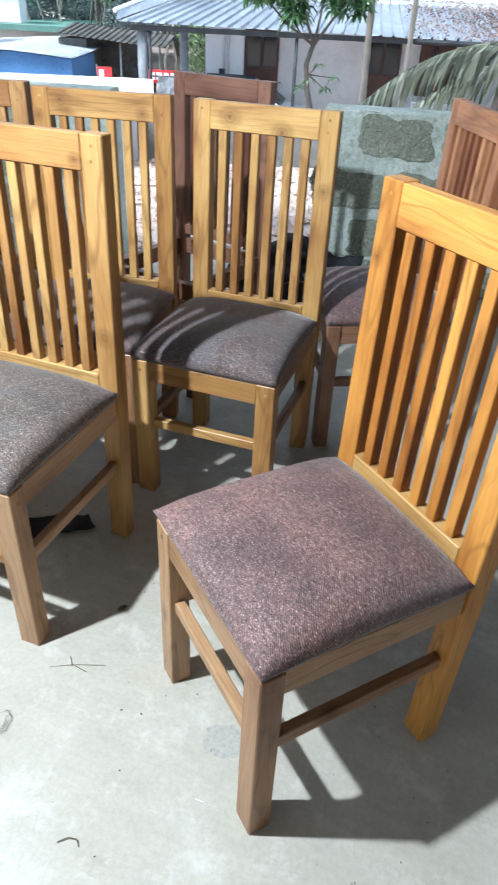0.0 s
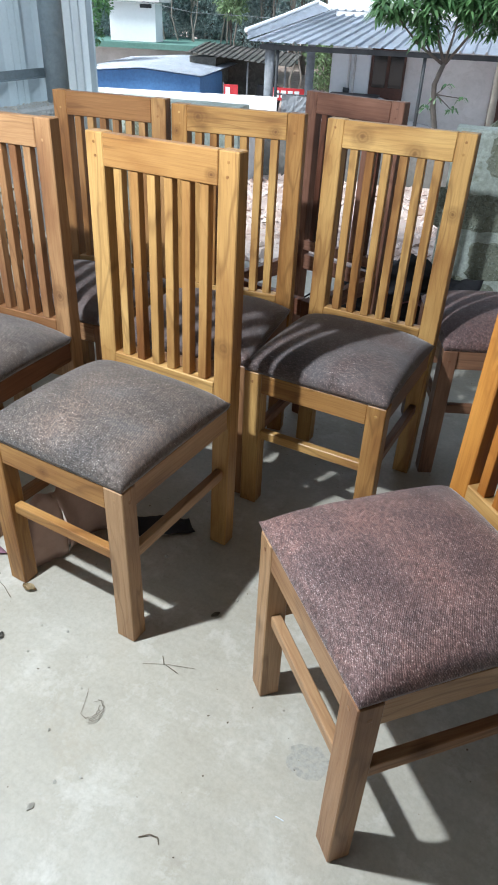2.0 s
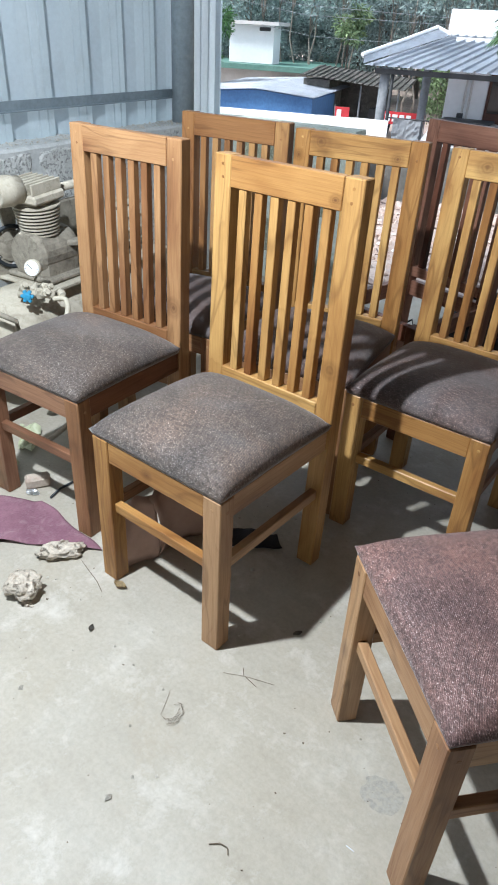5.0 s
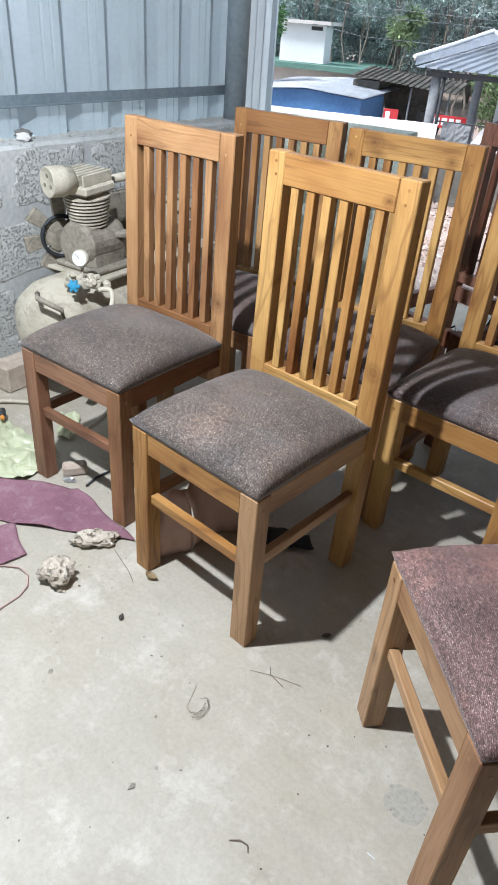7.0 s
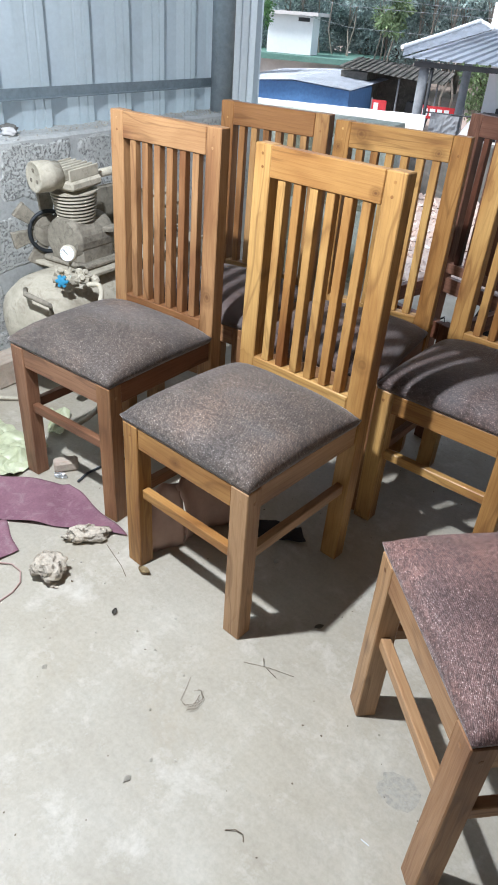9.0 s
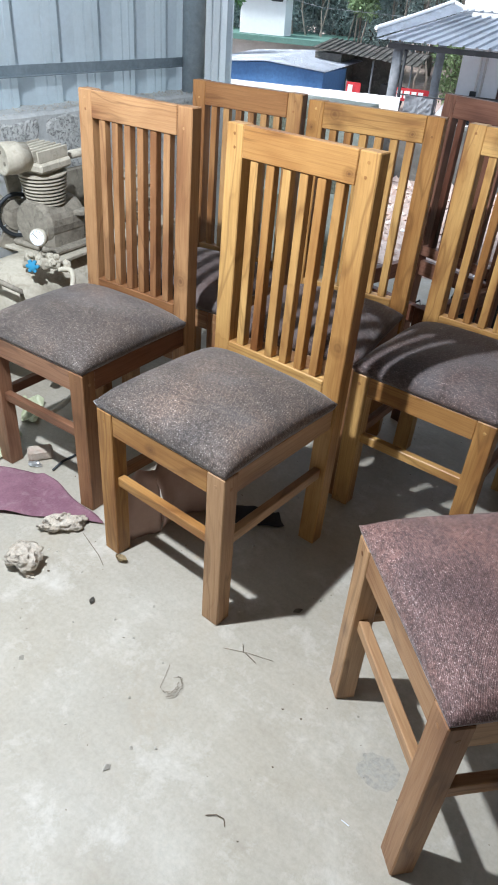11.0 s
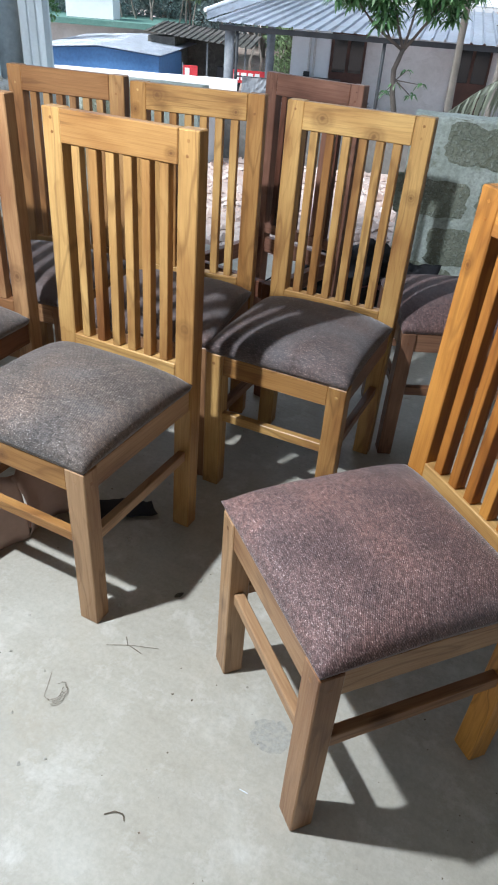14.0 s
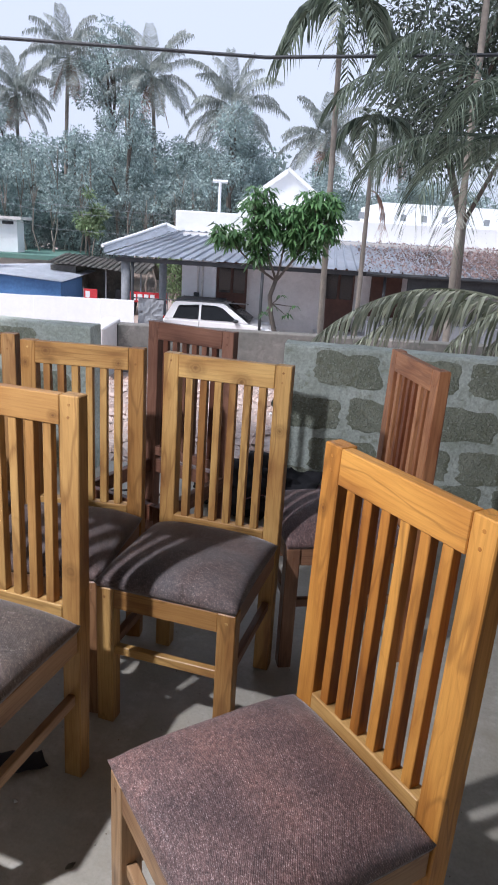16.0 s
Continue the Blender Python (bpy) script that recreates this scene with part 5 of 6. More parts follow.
near_coconut()
palm("coconut_palm", (5.6, 12.5, -1.6), 7.8, (0.3, 0), 18, 3.8, 0.8, 110, LEAF_PALM, "tall coconut palm behind the wall", 24, 0.17, 0.12, 0.03, 1.4, 1)
broad_tree("leafy_tree", (3.5, 12.4, -1.6), 8.0, 1.75, 80, 190, 0.10, LEAF_DARK, BARK_DARK, "dark leafy tree behind the palms", 25, 0.10, 0.52, 0.24)

rn = random.Random(5)
fallen = thing("fallen_palm_frond", AWAY @ pose(0.6, 5.0, 0), "cut palm fronds lying over the block wall", "palm frond")
for p0, p1, p2 in (((1.5, 0.25, 1.02), (0.55, 0.15, 1.30), (-0.06, 0.0, 0.74)), ((2.2, 0.1, 1.0), (1.2, 0.0, 1.25), (0.86, -0.1, 0.62)), ((1.7, 0.45, 0.95), (0.9, 0.4, 1.2), (0.22, 0.3, 0.6)), ((2.5, 0.3, 1.05), (1.7, 0.2, 1.2), (1.25, 0.1, 0.66))):
    verts, faces = [], []
    frond_arc(verts, faces, p0, p1, p2, 0.36, 40, rn, 0.034, 1.5, 0.012)
    raw("frond", verts, faces, LEAF_FALLEN, fallen)

# palms and woods in the distance
LEAF_BUSH = mat_leaf("light_green_leaf", (0.13, 0.20, 0.09), (0.26, 0.35, 0.19), 0.6)
broad_tree("bush", (-2.9, 27.5, -1.9), 3.0, 1.0, 20, 110, 0.16, LEAF_BUSH, BARK_DARK, "light green bush behind the porch", 31, 0.05, 0.1, 0.36, "bush")
broad_tree("bush", (-8.0, 33.0, -1.9), 5.2, 0.7, 12, 70, 0.26, LEAF_BUSH, BARK_DARK, "pale green banana-like bush at the wood's edge", 32, 0.05, 0.45, 0.36, "bush", 0.3)
rn = random.Random(15)
for k in range(24):
    x = -17.5 + k * 0.66 + rn.uniform(-0.3, 0.3)
    broad_tree("slender_tree", (x, 34.2 + rn.uniform(-0.8, 0.8), -2.1), rn.uniform(5.0, 7.5), 0.7, 7, 60, 0.17, LEAF_FAR_HAZE, BARK, "slender pale-trunked tree at the wood's edge", 200 + k, 0.05, 0.62, 0.4)
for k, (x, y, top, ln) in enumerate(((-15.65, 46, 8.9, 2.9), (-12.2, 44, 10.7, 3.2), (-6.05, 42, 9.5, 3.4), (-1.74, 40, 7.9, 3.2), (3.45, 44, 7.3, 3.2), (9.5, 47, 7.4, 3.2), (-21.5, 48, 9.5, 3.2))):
    palm("coconut_palm", (x, y, ground_z(x, y)), top - ground_z(x, y), (0.5 * math.sin(k * 2.1), 0), 24, ln, 0.8, 74, LEAF_PALM_HAZE, "tall coconut palm rising over the distant trees", 40 + k, 0.14, 0.10, 0.04, 1.9, 3)
rn = random.Random(9)
for k in range(44):
    x = -44 + k * 1.4 + rn.uniform(-0.8, 0.8)
    y = 37 + (k % 3) * 4 + rn.uniform(-1.5, 1.5)
    top = (8.6 if x < 1.5 else 6.0) + 0.9 * math.sin(k * 1.7) + rn.uniform(-0.7, 0.7)
    broad_tree("forest_tree", (x, y, ground_z(x, y)), top, 2.4, 46, 320, 0.165, LEAF_FAR_HAZE, BARK_DARK, "dense broadleaf tree of the distant wood, leaf colour paled for haze", 60 + k, 0.15, 0.10, 0.26)
broad_tree("tall_tree", (-8.9, 43, ground_z(-8.9, 43)), 14.6, 2.2, 56, 140, 0.18, LEAF_FAR_HAZE, BARK_DARK, "tall thin-crowned tree rising over the wood", 99, 0.2, 0.52, 0.2)
rnb = random.Random(77)
vb, fb = [], []
for _ in range(52000):
    x = rnb.uniform(-62, 34)
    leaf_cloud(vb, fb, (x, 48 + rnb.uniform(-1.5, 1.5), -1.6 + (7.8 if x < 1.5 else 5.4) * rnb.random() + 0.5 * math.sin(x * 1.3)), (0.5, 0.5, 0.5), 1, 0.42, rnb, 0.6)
wood = tagged(raw("far_wood", vb, fb, LEAF_FAR_HAZE), "far wood of dense foliage, leaf colour paled for haze", "woods", kind="stuff")
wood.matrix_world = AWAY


# ---- air compressor by the west wall ----
DUSTY_STEEL = mat_mottled("dust_covered_steel", (0.41, 0.375, 0.295), (0.54, 0.50, 0.405), 60, 0.9, 7, 0.5, 0.004, dirt=(0.27, 0.235, 0.18), grain=0.35)
DUSTY_DARK = mat_mottled("dust_covered_iron", (0.20, 0.178, 0.14), (0.33, 0.30, 0.24), 60, 0.9, 9, 0.5, 0.004, dirt=(0.09, 0.08, 0.06))
m_, n_, l_, b_ = nodes_of("blue_plastic", 0.4)
b_.inputs["Base Color"].default_value = (0.04, 0.27, 0.46, 1)
BLUE_PLASTIC = m_
HOSE = mat_mottled("cream_hose", (0.50, 0.46, 0.36), (0.58, 0.54, 0.44), 40, 0.7, 6)


def build_compressor():
    c = thing("air_compressor", shed_at(0.31, -2.10, 0.045) @ Matrix.Scale(0.94, 4), "dust-covered air compressor with a horizontal tank and finned pump", "air compressor")
    tank = lathe([(0.03, -0.07), (0.10, -0.055), (0.155, -0.015), (0.18, 0.05), (0.183, 0.1), (0.183, 0.9), (0.18, 0.95), (0.13, 1.02), (0.03, 1.04)], 36, pose(0, 0, 0.29, -90))
    part("tank", tank, DUSTY_STEEL, c, smooth=True)
    part("tank_handle", tube([(0.145, -0.035, 0.385), (0.165, -0.055, 0.425), (0.075, -0.085, 0.455), (0.03, -0.045, 0.450)], 0.010, 8), DUSTY_DARK, c, "bent steel carrying handle", True)
    for x in (-0.13, 0.13):
        for y in (0.1, 0.85):
            part("foot", prism([(y - 0.04, 0), (y + 0.04, 0), (y + 0.02, 0.22), (y - 0.02, 0.22)], x - 0.02, x + 0.02, 0.003), DUSTY_DARK, c)
    part("base_plate", box((-0.15, 0.16, 0.462), (0.15, 0.92, 0.476), 0.003), DUSTY_STEEL, c)
    case = box((-0.085, 0.19, 0.477), (0.085, 0.39, 0.575), 0.02)
    lathe([(0.06, -0.105), (0.085, -0.10), (0.09, -0.08), (0.09, 0.08), (0.08, 0.10), (0.03, 0.105)], 24, pose(0.0, 0.285, 0.575, 90), case)
    p = part("pump", case, DUSTY_DARK, c, "cast crankcase")
    part("crankcase_foot", box((-0.115, 0.18, 0.477), (0.115, 0.42, 0.50), 0.008), DUSTY_DARK, p)
    lean = pose(0.0, 0.27, 0.645, 4, 0, 0)
    part("cylinder", lathe([(0.056, 0.0), (0.056, 0.125)], 20, lean), DUSTY_STEEL, p, "", True)
    for k in range(9):
        part("fin", lathe([(0.0562, 0.013 * k), (0.072 + 0.0022 * k, 0.013 * k + 0.001), (0.072 + 0.0022 * k, 0.013 * k + 0.006), (0.0562, 0.013 * k + 0.008)], 28, lean), DUSTY_STEEL, p)
    head = part("cylinder_head", box((-0.08, -0.08, 0.126), (0.08, 0.08, 0.16), 0.008, None, lean), DUSTY_STEEL, p)
    for k in range(6):
        part("head_fin", box((-0.074 + k * 0.027, -0.074, 0.1601), (-0.066 + k * 0.027, 0.074, 0.20), 0.002, None, lean), DUSTY_STEEL, p)
    part("air_filter", lathe([(0.03, -0.02), (0.03, 0.0), (0.056, 0.001), (0.056, 0.03), (0.060, 0.034), (0.062, 0.05), (0.062, 0.105), (0.058, 0.112), (0.052, 0.108), (0.01, 0.107)], 30, pose(0.0, 0.19, 0.815, 90, 0, -14) @ Matrix.Scale(0.88, 4)), DUSTY_STEEL, p, "round air filter", True)
    for hx, hz in ((0.0, 0.026), (-0.024, -0.014), (0.024, -0.014)):
        part("filter_hole", lathe([(0.001, 0.1075), (0.008, 0.1075), (0.008, 0.1105), (0.001, 0.1106)], 12, pose(0.0, 0.19, 0.815, 90, 0, -14) @ Matrix.Scale(0.88, 4) @ pose(hx, hz, 0)), DUSTY_DARK, p)
    part("outlet_pipe", tube([(0.03, 0.33, 0.80), (0.05, 0.46, 0.81), (0.05, 0.56, 0.78), (0.05, 0.60, 0.62), (0.02, 0.60, 0.476)], 0.016, 10), DUSTY_STEEL, p, "", True)
    part("oil_cap", lathe([(0.02, 0), (0.038, 0.0), (0.038, 0.014), (0.02, 0.018)], 16, pose(0.08, 0.36, 0.60)), DUSTY_DARK, p)
    axle = pose(-0.12, 0.225, 0.585, 0, 0, -25)
    part("flywheel", lathe([(0.03, -0.03), (0.06, -0.02), (0.06, 0.02), (0.03, 0.03)], 16, axle @ pose(0, 0, 0, 0, 90, 0)), DUSTY_DARK, p, "dark flywheel hub")
    part("flywheel_rim", tube([axle @ Vector((0.02, 0.078 * math.cos(k * math.pi / 16), 0.078 * math.sin(k * math.pi / 16))) for k in range(33)], 0.008, 8), DARK_METAL, p, "dark flywheel rim", True)
    for k in range(7):
        part("fan_blade", prism([(-0.02, 0.045), (0.02, 0.045), (0.034, 0.142), (-0.030, 0.146)], -0.012, 0.012, 0.003, None, axle @ pose(0, 0, 0, k * 360 / 7, 0, 0)), DUSTY_DARK, p)
    motor = part("motor", lathe([(0.04, 0.0), (0.085, 0.01), (0.095, 0.03), (0.095, 0.24), (0.085, 0.26), (0.04, 0.27)], 28, pose(0.0, 0.60, 0.59, -90)), DUSTY_STEEL, c, "dusty electric motor", True)
    ribs = bmesh.new()
    for k in range(12):
        a = k * math.pi / 6
        box((-0.004, 0.64, 0.0951), (0.004, 0.83, 0.108), 0.001, ribs, pose(0, 0, 0.59) @ pose(0, 0, 0, 0, math.degrees(a), 0))
    part("cooling_rib", ribs, DUSTY_STEEL, motor)
    part("motor_foot", box((-0.08, 0.64, 0.4765), (0.08, 0.83, 0.50), 0.004), DUSTY_DARK, motor)
    part("belt_guard", box((-0.16, 0.30, 0.49), (-0.145, 0.78, 0.70), 0.01), DUSTY_DARK, c)
    g = part("pressure_gauge", lathe([(0.012, -0.012), (0.029, -0.01), (0.031, 0.0), (0.031, 0.013), (0.028, 0.015)], 24, pose(0.135, 0.085, 0.578, 78, 0, 20)), DUSTY_STEEL, c, "round pressure gauge", True)
    part("dial", lathe([(0.001, 0.0155), (0.027, 0.0155), (0.027, 0.017), (0.001, 0.0172)], 24, pose(0.135, 0.085, 0.578, 78, 0, 20)), WHITE, g, "white dial")
    part("needle", box((-0.001, -0.004, 0.0175), (0.001, 0.022, 0.0185), 0, None, pose(0.135, 0.085, 0.578, 78, 0, 20) @ pose(0, 0, 0, 0, 0, 50)), DARK_METAL, g)
    for k in range(9):
        part("tick", box((-0.0007, 0.020, 0.0173), (0.0007, 0.025, 0.0179), 0, None, pose(0.135, 0.085, 0.578, 78, 0, 20) @ pose(0, 0, 0, 0, 0, 130 - k * 32)), DARK_METAL, g)
    part("manifold", tube([(0.10, 0.06, 0.475), (0.13, 0.085, 0.505), (0.135, 0.09, 0.556)], 0.013, 10), DUSTY_STEEL, c)
    part("manifold_arm", tube([(0.09, 0.04, 0.48), (0.15, 0.07, 0.49), (0.21, 0.10, 0.486)], 0.013, 10), DUSTY_STEEL, c, "", True)
    part("manifold_nut", lathe([(0.018, -0.012), (0.021, -0.01), (0.021, 0.01), (0.018, 0.012)], 6, pose(0.16, 0.075, 0.49, 90, 0, 60)), DUSTY_STEEL, c)
    KNOB = pose(0.15, 0.025, 0.492, 80, 0, 25) @ Matrix.Scale(1.05, 4)
    knob = lathe([(0.006, -0.008), (0.013, -0.007), (0.014, 0.007), (0.006, 0.009)], 14, KNOB)
    for k in range(6):
        lathe([(0.003, -0.006), (0.0065, -0.005), (0.0065, 0.005), (0.003, 0.006)], 8, KNOB @ pose(0.0165 * math.cos(k * math.pi / 3), 0.0165 * math.sin(k * math.pi / 3), 0), knob)
    part("valve_knob", knob, BLUE_PLASTIC, c, "blue plastic valve knob")
    for fx, fy, fz, size in ((0.185, 0.085, 0.497, 0.017), (0.20, 0.095, 0.520, 0.012), (0.105, 0.055, 0.505, 0.018), (0.165, 0.10, 0.512, 0.014), (0.225, 0.12, 0.492, 0.015)):
        part("fitting", lathe([(size * 0.7, -size), (size, -size * 0.8), (size, size * 0.4), (size * 0.6, size * 0.6), (size * 0.6, size * 1.3)], 6, pose(fx, fy, fz, 20 * fx * 10, 70 * fy * 10, 15)), DUSTY_STEEL, c)
    ends = [Vector(q) for q in ((0.21, 0.09, 0.476), (0.25, 0.11, 0.478), (0.275, 0.09, 0.44), (0.26, 0.06, 0.37), (0.23, 0.08, 0.28), (0.22, 0.10, 0.16), (0.26, 0.08, 0.05), (0.30, 0.0, 0.012), (0.32, -0.16, 0.010))]
    curve = []
    for a, q, d, e in zip([ends[0]] + ends, ends, ends[1:], ends[2:] + [ends[-1]]):
        for k in range(5):
            u = k / 5
            curve.append(0.5 * (2 * q + (d - a) * u + (2 * a - 5 * q + 4 * d - e) * u * u + (3 * q - a - 3 * d + e) * u ** 3))
    part("hose", tube(curve + [ends[-1]], 0.0095, 10), HOSE, c, "cream rubber air hose", True)
    return c


build_compressor()

# ---- loose things on the floor ----
PURPLE = mat_mottled("purple_nonwoven", (0.205, 0.095, 0.13), (0.27, 0.14, 0.175), 140, 0.8, 7, 0.3, 0.002, dirt=(0.32, 0.22, 0.24))
PLASTIC_GREEN = mat_mottled("pale_green_plastic", (0.43, 0.46, 0.29), (0.55, 0.58, 0.40), 20, 0.35, 6, 0.1, 0.001)
FOAM = mat_mottled("dirty_foam", (0.56, 0.49, 0.39), (0.70, 0.63, 0.53), 110, 0.95, 14, 1.0, 0.016, dirt=(0.42, 0.33, 0.24), grain=0.8, fleck=((0.24, 0.18, 0.12), 60, 0.60, 0.68))
CARDBOARD = mat_mottled("brown_card", (0.41, 0.27, 0.205), (0.49, 0.335, 0.265), 25, 0.7, 5, 0.2, 0.002, grain=0.25)
BRICK = mat_mottled("old_brick", (0.46, 0.385, 0.31), (0.58, 0.50, 0.42), 45, 0.95, 9, 0.8, 0.006, dirt=(0.50, 0.34, 0.27))
BLACK_CLOTH = mat_mottled("black_cloth", (0.012, 0.012, 0.014), (0.03, 0.028, 0.032), 40, 0.85, 6, 0.5, 0.004)
DRY_LEAF = mat_mottled("dry_leaf", (0.40, 0.29, 0.15), (0.55, 0.44, 0.26), 60, 0.7, 20)
DARK_LEAF = mat_mottled("dark_dry_leaf", (0.09, 0.08, 0.065), (0.20, 0.185, 0.155), 60, 0.6, 20)
TWIG = mat_mottled("twig", (0.15, 0.115, 0.08), (0.21, 0.17, 0.125), 60, 0.9, 20)


def lay(ob, m, label, category, group=""):
    ob.matrix_world = m
    return tagged(ob, label, category, group)


def four(a, b_, c, d):
    """Maps u, v onto a four-cornered patch."""
    a, b_, c, d = (Vector((*p, 0)) for p in (a, b_, c, d))

    def at(u, v):
        p = a.lerp(b_, u).lerp(d.lerp(c, u), v)
        return p.x, p.y
    return at


lay(part("purple_cloth", crumpled(four((-1.72, 0.565), (-1.272, 0.862), (-1.585, 0.895), (-1.80, 0.72)), 36, 26, 0.04, 2.0, 0.001, 4.2), PURPLE, smooth=True), pose(0, 0, 0), "crumpled purple dust cloth lying on the floor", "cloth")
lay(part("purple_cloth", crumpled(four((-1.63, 0.49), (-1.448, 0.535), (-1.436, 0.612), (-1.575, 0.655)), 16, 12, 0.02, 6.0, 0.001, 5), PURPLE, smooth=True), pose(0, 0, 0), "torn end of a purple dust cloth", "cloth")
lay(part("plastic_sheet", crumpled(four((-1.98, 0.60), (-1.735, 0.80), (-1.80, 0.97), (-2.14, 0.95)), 60, 60, 0.055, 3.0, 0.0008, 12), PLASTIC_GREEN), pose(0, 0, 0), "crumpled pale green plastic sheet", "plastic sheet")
lay(part("plastic_scrap", crumpled(four((-1.90, 1.03), (-1.83, 1.04), (-1.95, 1.16), (-2.03, 1.12)), 24, 24, 0.05, 8.0, 0.0008, 16), PLASTIC_GREEN), pose(0, 0, 0), "torn scrap of pale green plastic under the chair", "plastic sheet")
lay(part("foam_lump", blob((0.050, 0.042, 0.030), 1.5, 0.36, 4), FOAM, smooth=True), pose(-1.298, 0.618, 0), "dirty lump of yellowed foam", "foam")
lay(part("foam_lump", blob((0.016, 0.010, 0.004), 2.5, 0.5, 3), FOAM), pose(-1.258, 0.60, 0, 0, 0, 20), "small pale flake of foam", "foam")
lay(part("foam_lump", blob((0.062, 0.030, 0.018), 4.5, 0.42, 4), FOAM, smooth=True), pose(-1.347, 0.778, 0, 0, 0, 53), "flat scrap of yellowed foam", "foam")


def bent_panel(line_, heights, bulge, seed):
    """An upright bent sheet over a line of (x, y); its top runs through the heights."""
    b, rows = bmesh.new(), []
    n = 14
    for i in range(n + 1):
        u = i / n * (len(line_) - 1)
        k = min(int(u), len(line_) - 2)
        p, h = Vector((*line_[k], 0)).lerp(Vector((*line_[k + 1], 0)), u - k), heights[k] + (heights[k + 1] - heights[k]) * (u - k)
        d = (Vector((*line_[k + 1], 0)) - Vector((*line_[k], 0))).normalized()
        side = Vector((d.y, -d.x, 0))
        rows.append([b.verts.new(p + Vector((0, 0, h * j / 8)) + side * (bulge * math.sin(math.pi * j / 8) + 0.010 * noise.noise(Vector((u * 2, j * 0.6, seed))) - 0.03 * (j / 8) ** 2)) for j in range(9)])
    for r, q in zip(rows, rows[1:]):
        for j in range(8):
            b.faces.new((r[j], q[j], q[j + 1], r[j + 1]))
    bmesh.ops.recalc_face_normals(b, faces=b.faces)
    bmesh.ops.solidify(b, geom=b.faces[:], thickness=0.002)
    return b


carton = thing("brown_card_wrap", pose(0, 0, 0), "pinkish brown card wrap standing folded under the chair", "packaging")
part("fold", bent_panel([(-1.168, 0.868), (-1.155, 0.91), (-1.132, 0.962)], [0.175, 0.215, 0.20], 0.012, 1.0), CARDBOARD, carton, smooth=True)
part("fold", bent_panel([(-1.134, 0.966), (-1.150, 1.02), (-1.125, 1.09), (-1.085, 1.15)], [0.20, 0.215, 0.17, 0.12], 0.018, 4.0), CARDBOARD, carton, smooth=True)
part("flap", crumpled(four((-1.27, 0.90), (-1.175, 0.89), (-1.14, 1.03), (-1.24, 1.06)), 10, 10, 0.03, 8, 0.002, 6), CARDBOARD, carton)
lay(part("black_vinyl_scrap", crumpled(four((-0.10, -0.02), (0.12, -0.01), (0.10, 0.05), (-0.07, 0.07)), 12, 8, 0.03, 4, 0.002, 9), BLACK_CLOTH, smooth=True), pose(-0.98, 1.16, 0, 0, 0, 35), "curled scrap of black vinyl", "scrap")
lay(part("brick", box((-0.105, -0.05, 0), (0.105, 0.05, 0.112), 0.008), BRICK), pose(-2.35, 1.17, 0, 0, 0, 96), "dusty old brick at the foot of the wall", "brick")
lay(part("brick", box((-0.04, -0.022, 0), (0.04, 0.022, 0.04), 0.008), BRICK), pose(-1.675, 0.945, 0, 0, 0, 60), "small broken piece of brick", "brick")
lay(part("stick", tube([(-0.2, 0, 0.012), (0, 0.01, 0.014), (0.18, -0.01, 0.012)], [0.007, 0.008, 0.006], 8), HOSE, smooth=True), pose(-2.22, 1.02, 0, 0, 0, 50), "thin pale wooden stick", "stick")


def leaf_thing(m, mat, label, ln=0.035, curl=0.4):
    b = bmesh.new()
    rows = []
    for i in range(7):
        u = i / 6
        wdt = 0.3 * ln * math.sin(math.pi * min(1, u * 0.92 + 0.06))
        rows.append([b.verts.new((ln * (u - 0.5) * 2 * 0.5, wdt * k, 0.003 + curl * ln * (0.35 * abs(k) + 0.5 * (u - 0.5) ** 2))) for k in (-1, -0.4, 0.1, 1)])
    for r, q in zip(rows, rows[1:]):
        for k in range(3):
            b.faces.new((r[k], r[k + 1], q[k + 1], q[k]))
    bmesh.ops.solidify(b, geom=b.faces[:], thickness=0.0006)
    return lay(part("dry_leaf", b, mat), m, label, "leaf")


leaf_thing(pose(-0.653, 0.984, 0, 0, 0, 60), DARK_LEAF, "small curled dark dry leaf", 0.026, 0.6)
leaf_thing(pose(-1.122, 0.803, 0, 0, 0, 10), DRY_LEAF, "small curled tan dry leaf", 0.04, 0.6)
leaf_thing(pose(-1.066, 0.654, 0, 0, 0, 120), DARK_LEAF, "tiny dark leaf scrap", 0.022)
rn = random.Random(31)
tang = bmesh.new()
tube([(-0.045, 0.05, 0.002), (-0.03, 0.02, 0.002), (-0.018, -0.008, 0.002), (0.0, -0.012, 0.003)], 0.0004, 5, tang)
for k in range(6):
    r = rn.uniform(0.014, 0.024)
    tube([(r * math.cos(-1.9 + i * 0.42 + 0.2 * k) + 0.004 * rn.uniform(-1, 1), 1.25 * r * math.sin(-1.9 + i * 0.42 + 0.2 * k) + 0.004 * rn.uniform(-1, 1) + 0.008, 0.002 + 0.005 * abs(math.sin(i + k))) for i in range(8)], 0.0004, 5, tang)
lay(part("thread_tangle", tang, TWIG), pose(-0.738, 0.600, 0), "tangled bit of dark coir thread", "thread")
straw = bmesh.new()
tube([(-0.055, 0, 0.002), (0, 0.002, 0.003), (0.07, -0.004, 0.002)], 0.0005, 5, straw)
tube([(0.0, 0.0, 0.003), (0.03, -0.02, 0.002)], 0.0009, 5, straw)
tube([(-0.005, 0.0, 0.003), (-0.012, 0.024, 0.004)], 0.0009, 5, straw)
lay(part("straw", straw, TWIG), pose(-0.672, 0.794, 0, 0, 0, 26), "thin dry straw with a side stalk", "straw")
twig = bmesh.new()
tube([(-0.02, 0, 0.002), (0.0, 0.006, 0.004), (0.016, 0.002, 0.004), (0.02, -0.01, 0.002)], 0.0011, 5, twig)
